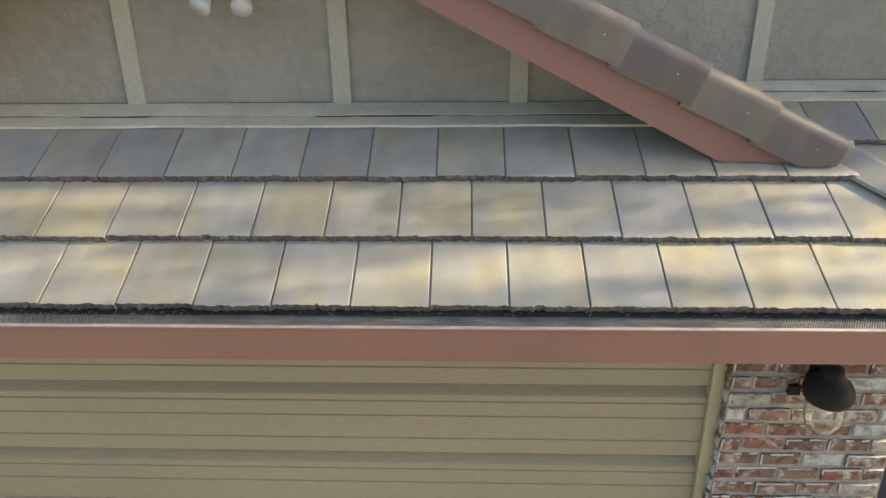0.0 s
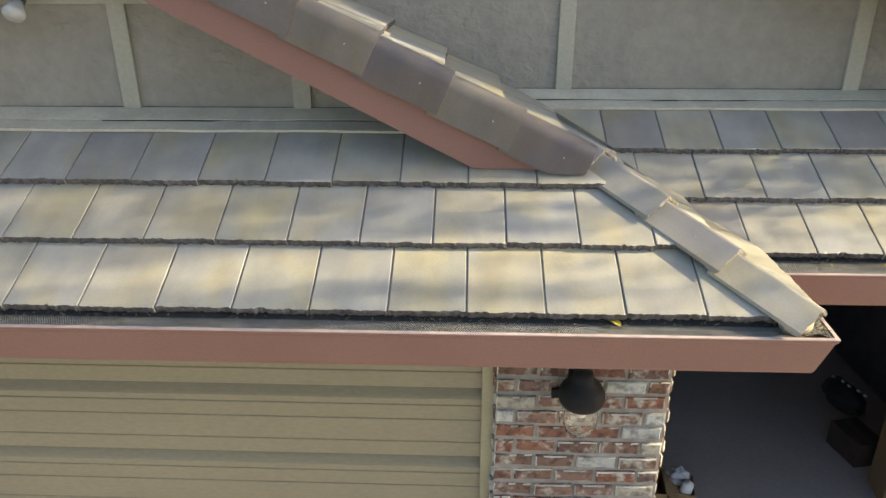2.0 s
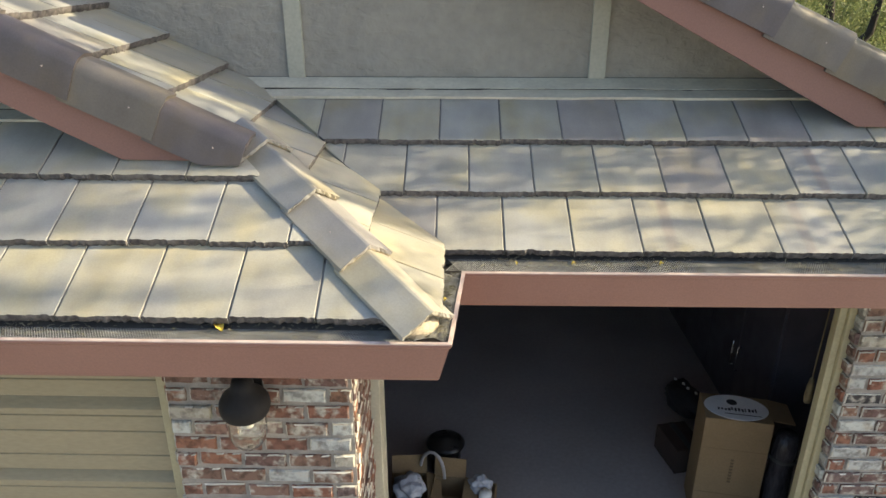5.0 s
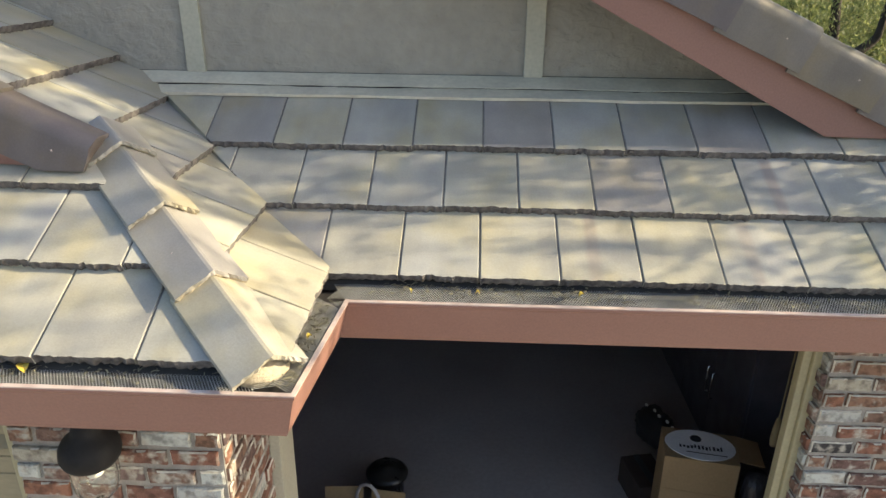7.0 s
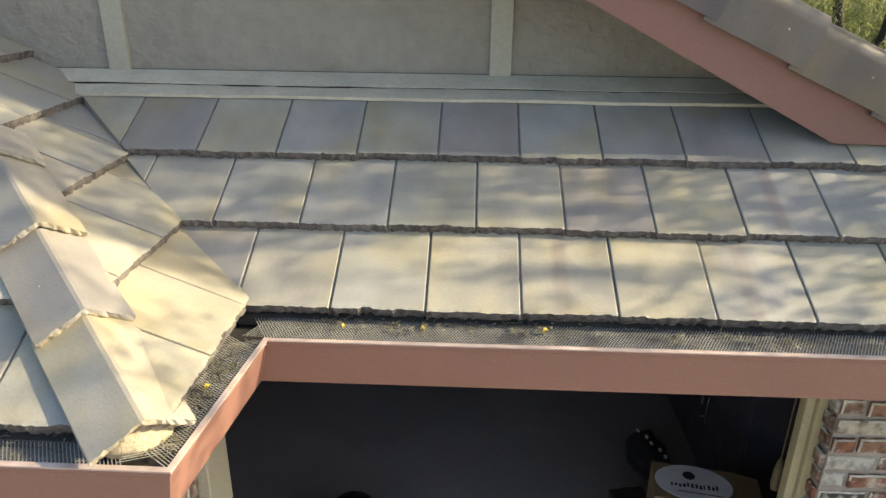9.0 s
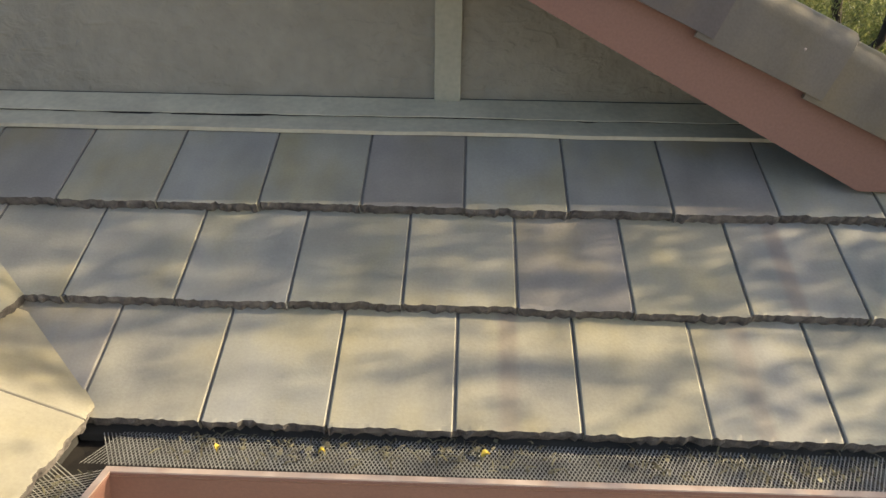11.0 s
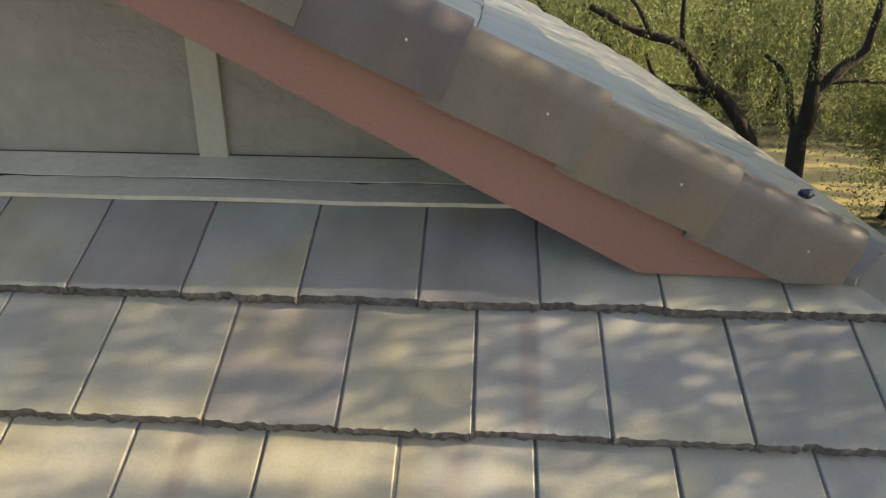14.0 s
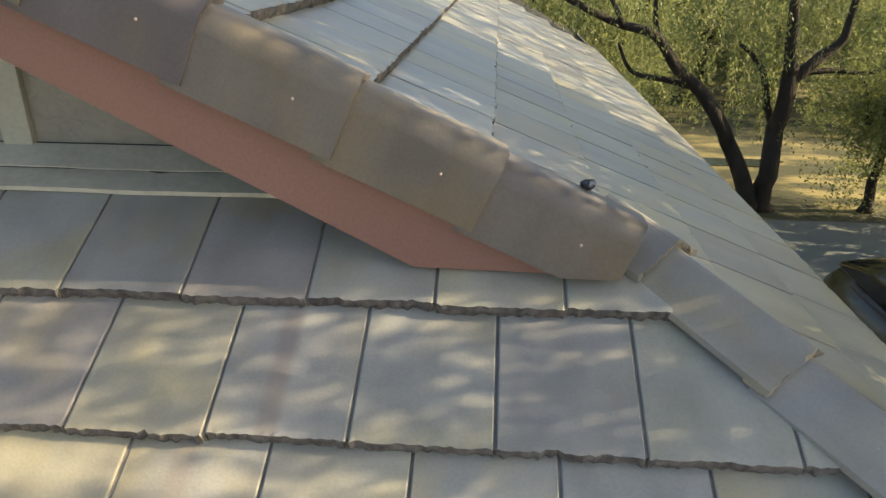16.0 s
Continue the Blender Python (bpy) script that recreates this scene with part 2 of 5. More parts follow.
# straw yellow broken by dark noise patches that paint the trees' shadows
M_LAWN = mat("dappled_dry_lawn", (0.27, 0.22, 0.09), (0.06, 0.06, 0.03), 0.95, scale=0.9, grain=14, bump=0.8, dist=0.03, ramp=(0.38, 0.53), stretch=(0.7, 1.6, 1))
M_WATER = mat("pond_water", (0.03, 0.04, 0.035), (0.04, 0.05, 0.045), 0.08, scale=1.0, grain=8, bump=0.15)
# concrete set dark and cool, with part of its open shade in the colour
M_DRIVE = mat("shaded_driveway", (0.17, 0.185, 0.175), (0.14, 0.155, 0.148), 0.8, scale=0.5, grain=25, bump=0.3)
# brighter than M_LEAF, so the unseen trees throw green light on the roof
M_SUNLEAF = leaf_material("bounce_leaves", [(0.09, 0.15, 0.04), (0.15, 0.23, 0.07), (0.19, 0.27, 0.09), (0.26, 0.30, 0.10)])
M_LEAF = leaf_material("willow_leaves", [(0.13, 0.165, 0.06), (0.17, 0.205, 0.075), (0.22, 0.245, 0.09), (0.32, 0.32, 0.115)])


# ---- building helpers ----
def mesh_of(name, bm, material, smooth=False):
    me = bpy.data.meshes.new(name)
    bmesh.ops.recalc_face_normals(bm, faces=bm.faces)
    bm.to_mesh(me)
    bm.free()
    for m in material if isinstance(material, (list, tuple)) else [material]:
        me.materials.append(m)
    if smooth:
        for p in me.polygons:
            p.use_smooth = True
    return me


def part(name, bm, material, parent, label="", smooth=False):
    ob = new(name, mesh_of(name, bm, material, smooth))
    ob.parent = parent
    return tagged(ob, label)


def thing(name, label, category, group="", kind="", at=(0, 0, 0)):
    e = new(name)
    e.location = at
    e.empty_display_size = 0.1
    return tagged(e, label, category, group, kind)


def box(bm, x0, x1, y0, y1, z0, z1, bevel=0.0):
    v = [bm.verts.new((x, y, z)) for x in (x0, x1) for y in (y0, y1) for z in (z0, z1)]
    fs = [bm.faces.new([v[i] for i in q]) for q in ((0, 1, 3, 2), (4, 6, 7, 5), (0, 4, 5, 1), (2, 3, 7, 6), (0, 2, 6, 4), (1, 5, 7, 3))]
    if bevel:
        es = {e for f in fs for e in f.edges}
        bmesh.ops.bevel(bm, geom=list(es), offset=bevel, segments=2, affect="EDGES", profile=0.6)
    return bm


def prism(bm, pts, vec):
    """A solid from a closed outline of points, pushed along vec."""
    a = [bm.verts.new(p) for p in pts]
    b = [bm.verts.new(Vector(p) + Vector(vec)) for p in pts]
    bm.faces.new(a)
    bm.faces.new(b[::-1])
    for i in range(len(a)):
        j = (i + 1) % len(a)
        bm.faces.new((a[i], b[i], b[j], a[j]))
    return bm


def lathe(bm, prof, at, seg=24):
    rings = [[bm.verts.new((at[0] + r * math.cos(2 * math.pi * k / seg), at[1] + r * math.sin(2 * math.pi * k / seg), at[2] + z)) for k in range(seg)] for r, z in prof]
    for a, b in zip(rings, rings[1:]):
        for k in range(seg):
            bm.faces.new((a[k], a[(k + 1) % seg], b[(k + 1) % seg], b[k]))
    return bm


def tube(bm, pts, radii, seg=8):
    """A tapering round limb along points."""
    rings, pts = [], [Vector(p) for p in pts]
    for i, p in enumerate(pts):
        d = (pts[min(i + 1, len(pts) - 1)] - pts[max(i - 1, 0)]).normalized()
        a = d.cross(Vector((0.31, 0.95, 0.1))).normalized()
        b = d.cross(a)
        rings.append([bm.verts.new(p + radii[i] * (a * math.cos(2 * math.pi * k / seg) + b * math.sin(2 * math.pi * k / seg))) for k in range(seg)])
    for r, s in zip(rings, rings[1:]):
        for k in range(seg):
            bm.faces.new((r[k], r[(k + 1) % seg], s[(k + 1) % seg], s[k]))
    bm.faces.new(rings[0])
    bm.faces.new(rings[-1][::-1])
    return bm


# ---- the plan (metres): the gutter's front corner of the nearer wing is x = 0, y = 0, its lip at z = 2.5 ----
SET = 0.635                      # the second wing stands back by this
XL, XR = -7.3, 3.40              # outer corners of the two wings
EAVE_Z = 2.562                   # top of the lowest butts
DY, DZ = 0.289, 0.173            # front courses: going and rise
DX, DXZ = 0.30, 0.157           # side courses
TH = 0.037                       # tile thickness
WALL_L, WALL_R = 1.165, 1.785    # stucco faces of the gables
APEX_L, APEX_R = -3.65, -0.03
RAKE = 0.515                     # slope of the gables
RAKE_L, RAKE_R = 0.682, 1.325     # faces of the rake tiles
HIP = 1.0                # hip's run in y for one in x
PILLAR_Y = 0.483
DOOR_Z = 2.115

# ---- ground ----
g = thing("ground", "dry lawn with tree shade painted in patches, reaching far beyond the house", "lawn", kind="structure")
bm = bmesh.new()
nx = 60
gv = {}
for i in range(nx + 1):
    for j in range(nx + 1):
        x, y = -150 + 300 * i / nx, -150 + 300 * j / nx
        z = -0.05 + (0.0 if y < 16 else 0.035 * (y - 16)) + 0.06 * noise.noise((x * 0.08, y * 0.08, 0))
        gv[i, j] = bm.verts.new((x, y, z))
for i in range(nx):
    for j in range(nx):
        bm.faces.new((gv[i, j], gv[i + 1, j], gv[i + 1, j + 1], gv[i, j + 1]))
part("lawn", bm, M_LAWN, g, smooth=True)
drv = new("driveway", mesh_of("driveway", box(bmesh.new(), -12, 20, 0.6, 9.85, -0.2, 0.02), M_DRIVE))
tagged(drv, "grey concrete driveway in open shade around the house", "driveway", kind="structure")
# pale slab added out of view to bounce light under the eaves
bounce_slab = new("pavement", mesh_of("pavement", box(bmesh.new(), -12, 20, -14, 0.596, -0.2, 0.02), mat("bounce_concrete", (0.35, 0.325, 0.285), (0.29, 0.268, 0.236), 0.85, scale=0.6, grain=25, bump=0.3)))
tagged(bounce_slab, "unseen pale slab added to bounce light onto the garage front", "pavement", kind="structure")
fl = new("floor", mesh_of("floor", box(bmesh.new(), -7.0, 3.1, 0.62, 7.6, -0.1, 0.03), M_CONC))
tagged(fl, "bare grey concrete garage floor", "floor", kind="structure")

# ---- walls ----
def wall(name, label, bm, material):
    return tagged(new(name, mesh_of(name, bm, material)), label, "wall", kind="structure")


WZ = 3.02
wl = wall("wall_gable_front", "beige stucco gable wall in shade with lace texture", prism(bmesh.new(), [(-6.3, WALL_L, WZ), (-0.95, WALL_L, WZ), (-3.65, WALL_L, 4.36)], (0, 0.15, 0)), M_STUCCO)
wr = wall("wall_gable_back", "grey beige stucco gable wall in shade", prism(bmesh.new(), [(-3.6, WALL_R, WZ - 0.1), (2.45, WALL_R, WZ - 0.1), (2.30, WALL_R, 3.06), (APEX_R, WALL_R, 4.28), (-3.6, WALL_R, 4.28)], (0, 0.15, 0)), M_STUCCO)
# lower walls round the garage
for nm, b in (("wall_left_end", (-7.1, -6.95, 0.6, 7.6)), ("wall_right_end", (3.0, 3.15, 1.2, 7.6)), ("wall_back", (-6.95, 3.0, 7.45, 7.6))):
    wall(nm, "dim unpainted garage wall", box(bmesh.new(), b[0], b[1], b[2], b[3], 0, 2.45), M_INT)
ceil = tagged(new("ceiling", mesh_of("ceiling", box(box(bmesh.new(), -7.0, -0.45, 0.64, 7.55, 2.40, 2.46), -0.45, 3.05, 1.26, 7.55, 2.40, 2.46), M_INT)), "dim garage ceiling", "ceiling", kind="structure")
# headers above the door openings
wall("wall_header_front", "stucco header over the closed garage door", box(bmesh.new(), -6.9, -1.264, 0.52, 0.66, DOOR_Z + 0.06, 2.42), M_STUCCO)
wall("wall_header_back", "stucco header over the open garage door", box(bmesh.new(), -0.43, 2.11, 1.165, 1.28, DOOR_Z + 0.092, 2.42), M_STUCCO)
for nm, pts in (("soffit_front", ((-7.2, -0.06, 0.06, 0.7),)), ("soffit_back", ((-0.06, 3.3, 0.69, 1.3),))):
    for x0, x1, y0, y1 in pts:
        tagged(new(nm, mesh_of(nm, box(bmesh.new(), x0, x1, y0, y1, 2.335, 2.36), M_SOFFIT)), "painted eave soffit behind the gutter", "soffit", kind="structure")

# battens, boards and flashing of the gables
def batten(x, y, z0, z1, w=0.09):
    bm = box(bmesh.new(), x - w / 2, x + w / 2, y - 0.022, y + 0.002, z0, z1, 0.003)
    return tagged(new("batten", mesh_of("batten", bm, M_TRIM)), "cream painted vertical batten on stucco", "batten", "gable battens", "structure")


for x, zt in ((-5.06, 3.55), (-4.172, 3.67), (-3.127, 3.67), (-2.251, 3.55)):
    batten(x, WALL_L, 3.128, zt)
for x, zt in ((-0.866, 3.85), (0.765, 3.85)):
    batten(x, WALL_R, 3.122, zt)
tagged(new("belt_board", mesh_of("belt_board", box(bmesh.new(), -4.6, -2.7, WALL_L - 0.026, WALL_L + 0.002, 3.635, 3.72, 0.003), M_TRIM)), "cream horizontal board below the gable vent", "trim", kind="structure")


def wavy_strip(y0, z0, y1, z1, xa, xb, amp, th=0.006, step=0.06, seed=0):
    """A strip along x between two edges, its lower edge a little uneven, with a thin folded rim."""
    bm, n = bmesh.new(), int((xb - xa) / step)
    rows = []
    for i in range(n + 1):
        x = xa + (xb - xa) * i / n
        w = amp * noise.noise((x * 2.3, seed, 0.5)) + amp * 0.5 * noise.noise((x * 9.0, seed, 1.5))
        rows.append([bm.verts.new(p) for p in ((x, y0, z0 + w - th), (x, y0, z0 + w), (x, y1, z1), (x, y1, z1 - th))])
    for a, b in zip(rows, rows[1:]):
        for k in range(4):
            bm.faces.new((a[k], a[(k + 1) % 4], b[(k + 1) % 4], b[k]))
    bm.faces.new(rows[0])
    bm.faces.new(rows[-1][::-1])
    return bm


for nm, y, xa, xb, z in (("front", WALL_L, -6.3, -1.22, 0.0), ("back", WALL_R, -1.32, 2.20, -0.006)):
    f1 = thing("flashing", "pale painted apron flashing where roof meets wall", "flashing", "apron flashings", "structure")
    part("apron", wavy_strip(y - 0.215, 3.068 + z, y - 0.110, 3.090 + z, xa, xb, 0.004, 0.012, seed=y), M_FLASH, f1)
    # thin strips that paint the dark of the cracks
    part("crack_shade", wavy_strip(y - 0.122, 3.086 + z, y - 0.106, 3.0920 + z, xa, xb, 0.007, 0.004, step=0.03, seed=y + 5), M_RECESS, f1, "near-black strip for the shade in an open crack")
    part("upstand", wavy_strip(y - 0.118, 3.0965 + z, y - 0.012, 3.136 + z, xa, xb, 0.004, 0.003, step=0.03, seed=y + 3), M_FLASH, f1, "painted upper strip with cracked caulk")
    part("crack_shade", wavy_strip(y - 0.008, 3.1335 + z, y - 0.001, 3.1368 + z, xa, xb, 0.006, 0.003, step=0.03, seed=y + 8), M_RECESS, f1, "near-black strip for the shaded crack along the stucco")

# ---- roof tiles ----
def tile_mesh(seed, w, length):
    """One flat tile: butt at v = 0, rough broken-looking nose, thin chamfer on the sides."""
    rnd = random.Random(seed)
    bm, n = bmesh.new(), 26
    x0, x1 = 0.0008, w - 0.0068
    top0, top1, mid, bot, back = [], [], [], [], []
    us = [0.0, 0.003] + [(x1 - x0) * i / (n - 2) for i in range(1, n - 2)] + [x1 - x0 - 0.003, x1 - x0]
    chip = rnd.randrange(3, n - 3)
    for i in range(n + 1):
        x = x0 + us[i]
        j = rnd.uniform(-0.0025, 0.0025) + 0.004 * noise.noise((seed * 3.1, us[i] * 22.0, 0.0)) + (0.007 if abs(i - chip) < 1 + seed % 2 and seed % 3 == 0 else 0)
        edge = 0.0018 if i in (0, n) else 0.0
        top0.append(bm.verts.new((x, j, -edge - rnd.uniform(0, 0.0025))))
        top1.append(bm.verts.new((x, 0.012, -edge)))
        back.append(bm.verts.new((x, length, -edge)))
        mid.append(bm.verts.new((x, j - rnd.uniform(-0.001, 0.006), -TH * rnd.uniform(0.30, 0.60))))
        bot.append(bm.verts.new((x, j + rnd.uniform(-0.004, 0.006), -TH - rnd.uniform(-0.004, 0.003))))
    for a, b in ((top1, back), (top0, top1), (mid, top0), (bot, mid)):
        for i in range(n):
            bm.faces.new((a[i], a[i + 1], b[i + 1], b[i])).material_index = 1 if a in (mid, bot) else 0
    e0, e1 = bm.verts.new((x0, length, -TH)), bm.verts.new((x1, length, -TH))
    lap = [bm.verts.new(p) for p in ((x1, 0.004, -0.0055), (w + 0.0006, 0.004, -0.0055), (w + 0.0006, length, -0.0055), (x1, length, -0.0055), (x1, 0.004, -TH), (w + 0.0006, 0.004, -TH))]
    for q in ((0, 1, 2, 3), (4, 5, 1, 0)):
        bm.faces.new([lap[k] for k in q]).material_index = 2
    bm.faces.new(bot + [e1, e0])
    bm.faces.new(back[::-1] + [e0, e1])
    bm.faces.new((bot[0], mid[0], top0[0], top1[0], back[0], e0))
    bm.faces.new((e1, back[n], top1[n], top0[n], mid[n], bot[n]))
    return bm


ANG_F, ANG_S = math.atan2(DZ - TH, DY), math.atan2(DXZ - TH, DX)
SHARED = {}


def tile(parent, org, side, w, clips, seed, length=0.42, name="roof_tile", material=None):
    """A tile under parent with its butt's left end at org. clips: (point, normal) of vertical cuts; the part on the normal's side goes."""
    rnd = random.Random(seed * 7 + 3)
    a = (ANG_S if side else ANG_F) + radians(rnd.uniform(-0.25, 0.25))
    u = Vector((0, 1, 0)) if side else Vector((1, 0, 0))
    v = Vector((-math.cos(a), 0, math.sin(a))) if side else Vector((0, math.cos(a), math.sin(a)))
    m = Matrix((u, v, u.cross(v))).transposed().to_4x4()
    m.translation = Vector(org) + v * rnd.uniform(-0.004, 0.004) + Vector((0, 0, rnd.uniform(-0.0015, 0.0015)))
    corners = [m @ Vector((x, y, 0)) for x in (0, w) for y in (0, length)]
    cut = []
    for p, nrm in clips:
        s = [(c - Vector(p)).dot(Vector(nrm)) for c in corners]
        if min(s) > -0.02:
            return None
        if max(s) > 0:
            cut.append((p, nrm))
    key = (seed % 12, round(w, 3), round(length, 2), side)
    if cut:
        bm = tile_mesh(seed % 12, w, length)
        inv = m.inverted()
        for p, nrm in cut:
            lp, ln = inv @ Vector(p), (inv.to_3x3() @ Vector(nrm))
            r = bmesh.ops.bisect_plane(bm, geom=bm.verts[:] + bm.edges[:] + bm.faces[:], plane_co=lp, plane_no=ln, clear_outer=True)
            es = [e for e in r["geom_cut"] if isinstance(e, bmesh.types.BMEdge)]
            if es:
                bmesh.ops.holes_fill(bm, edges=es)
        if not bm.faces:
            bm.free()
            return None
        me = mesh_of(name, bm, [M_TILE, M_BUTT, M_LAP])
    else:
        if key not in SHARED:
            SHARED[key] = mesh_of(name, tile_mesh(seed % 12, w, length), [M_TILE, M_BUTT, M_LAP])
        me = SHARED[key]
    ob = new(name, me)
    ob.parent = parent
    ob.matrix_basis = m
    return ob


def sheet(name, label, pts, th=0.02, material=None):
    ob = new(name, mesh_of(name, prism(bmesh.new(), pts, (0, 0, -th)), material or M_UNDER))
    return tagged(ob, label, "roof", kind="structure")


def front_z(y, y0):
    return EAVE_Z + (DZ / DY) * (y - y0)


LO = 0.055    # the deck lies this far below the butts' tops
# decks (structure that carries the tiles)
C1, C2, C3 = (-0.05, 0.05), (-0.05, 0.68), (XR - 0.05, 0.05 + SET)
hip1 = ((*C1, 0), Vector((HIP, 1, 0)).normalized())              # front of the corner hip: y below the line
valley = ((*C2, 0), Vector((HIP, 1, 0)).normalized())
hip2 = ((*C3, 0), Vector((HIP, 1, 0)).normalized())


def shifted(c, s):
    """The same cut moved by s along its normal."""
    return ((c[0][0] + c[1].x * s, c[0][1] + c[1].y * s, 0), c[1])


def neg(c):
    return (c[0], -c[1])


def deck_pt(x, y, z):
    return (x, y, z - LO)


roof_front = sheet("roof_front", "grey and tan flat concrete tiles in dappled sun on the skirt roof", [deck_pt(XL, 0.08, EAVE_Z), deck_pt(-0.08, 0.08, EAVE_Z), deck_pt(-0.08 - 0.92 / HIP, 1.0, front_z(1.0, 0.07) - 0.02), deck_pt(XL, 1.0, front_z(1.0, 0.07) - 0.02)])
roof_return = sheet("roof_return", "tan flat concrete tiles on the roof slope that returns to the wall", [deck_pt(-0.08, 0.09, EAVE_Z), deck_pt(-0.08, 0.70, EAVE_Z), deck_pt(-0.08 - 1.06 / HIP, 1.76, EAVE_Z + RAKE * 1.06 / HIP), deck_pt(APEX_L, 1.76, EAVE_Z + RAKE * 3.57), deck_pt(APEX_L, 0.72, EAVE_Z + RAKE * 3.57), deck_pt(-0.72, 0.73, EAVE_Z + RAKE * 0.64)])
roof_back = sheet("roof_back", "grey and tan flat concrete tiles in dappled sun above the open garage", [deck_pt(-0.08, 0.71, EAVE_Z), deck_pt(XR - 0.08, 0.71, EAVE_Z), deck_pt(XR - 0.08 - 0.91 / HIP, 1.62, front_z(1.62, 0.70) - 0.02), deck_pt(-0.08 - 0.91 / HIP, 1.62, front_z(1.62, 0.70) - 0.02)])
roof_side = sheet("roof_side", "long side slope of pale concrete tiles catching sky light", [deck_pt(XR - 0.08, 0.73, EAVE_Z), deck_pt(XR - 0.08, 12.0, EAVE_Z), deck_pt(APEX_R, 12.0, EAVE_Z + RAKE * (XR - 0.05)), deck_pt(APEX_R, 1.37, EAVE_Z + RAKE * (XR - 0.05)), deck_pt(2.66, 1.37, EAVE_Z + RAKE * 0.66)])
sheet("roof_far_left", "hidden far slope of the front wing", [(APEX_L, 0.72, 4.32), (APEX_L, 7.6, 4.32), (XL, 7.6, 2.5), (XL, 0.72, 2.5)], material=M_TILE)
sheet("roof_far_back", "hidden slope behind the back gable", [(APEX_R, 1.938, 4.15), (APEX_R, 12, 4.15), (-3.6, 12, 2.75), (-3.6, 1.938, 2.75)], material=M_TILE)
sheet("roof_far_valley", "hidden slope of the front wing that runs into the back roof", [(APEX_L + 0.004, 1.938, 4.32), (APEX_L + 0.004, 7.6, 4.32), (-1.85, 7.6, 3.39), (-1.85, 1.938, 3.39)], material=M_TILE)

# tones of single tiles, course by course from the eave: the first tile's number, then one letter each
TONE = {"g": (0.335, 0.327, 0.294), "o": (0.345, 0.332, 0.278), "t": (0.370, 0.350, 0.290), "y": (0.38, 0.352, 0.272), "p": (0.298, 0.274, 0.248), "d": (0.295, 0.285, 0.262), "r": (0.35, 0.335, 0.297), "s": (0.37, 0.345, 0.28)}
FRONT_TONES = [(-8, "gttogtgogottt"), (-8, "ytgottoggtgt"), (-7, "dogdgogottt")]
BACK_TONES = [(-2, "tgtsyroggtg"), (-3, "tggotpyrgdog"), (-3, "tgopgdpgtgt")]


# front courses of both wings
def front_courses(parent, y0, joints, xa, xb, clips, seed, tones):
    for k, (start, w) in enumerate(joints):
        y, z = y0 + DY * k, EAVE_Z + DZ * k
        i0, i1 = math.floor((xa - start) / w), math.ceil((xb - start) / w)
        for i in range(i0, i1):
            ob = tile(parent, (start + i * w, y, z), False, w, clips, seed + 41 * k + i)
            q = i - tones[k][0]
            if ob and 0 <= q < len(tones[k][1]):
                c = tones[k][1][q]
                ob.color = (*TONE[c], 0.4 if c in "rs" else 0.0)


front_courses(roof_front, 0.07, [(-2.026, 0.310), (-1.862, 0.3095), (-2.022, 0.308)], XL + 0.1, 0.0, [shifted(hip1, -0.04), ((0, WALL_L - 0.185, 0), Vector((0, 1, 0)))], 100, FRONT_TONES)
front_courses(roof_back, 0.70, [(0.526, 0.300), (0.376, 0.303), (0.533, 0.3025)], -1.4, XR, [neg(valley), shifted(hip2, -0.04), ((0, WALL_R - 0.19, 0), Vector((0, 1, 0)))], 400, BACK_TONES)


def side_courses(parent, x0, n, ya, yb, clips, seed, w=0.302, rows=None):
    rnd = random.Random(seed)
    for k in range(n):
        off = (0.5 * (k % 2) + rnd.uniform(-0.1, 0.1)) * w
        for i in range(math.floor((ya - 0.7 - off) / w) - 1, math.ceil((yb - 0.7 - off) / w) + 1):
            y = 0.7 + off + i * w
            if y + w < ya or y > yb:
                continue
            cl = clips(k)
            tile(parent, (x0 - DX * k, y, EAVE_Z + 0.014 + DXZ * k), True, w, cl, seed + 37 * k + i)


under_valley = ((C2[0] + 0.03, C2[1] + 0.03, 0), valley[1])


def return_clips(k):
    edge = ((0, RAKE_L + (0.11 if k > 2 else 0.07), 0), Vector((0, -1, 0))) if k >= 2 else neg(shifted(hip1, 0.04))
    return [edge, under_valley, ((0, WALL_R - 0.01, 0), Vector((0, 1, 0)))] if k < 6 else [edge, ((0, WALL_R - 0.01, 0), Vector((0, 1, 0)))]


def side_clips(k):
    return [((0, RAKE_R + (0.11 if k > 2 else 0.07), 0), Vector((0, -1, 0))) if k >= 2 else neg(shifted(hip2, 0.04))]


side_courses(roof_return, -0.035, 11, 0.0, 1.79, return_clips, 700)
side_courses(roof_side, XR - 0.035, 12, 0.65, 8.6, side_clips, 1300)

# ---- hip caps ----
def hip_profile(wing, drop):
    flank = [(wing - (wing - 0.026) * k / 9, -drop + (drop - 0.013) * k / 9) for k in range(10)]
    return [(-x, z) for x, z in flank] + [(-0.010, -0.003), (0.0, 0.0), (0.010, -0.003)] + flank[::-1]


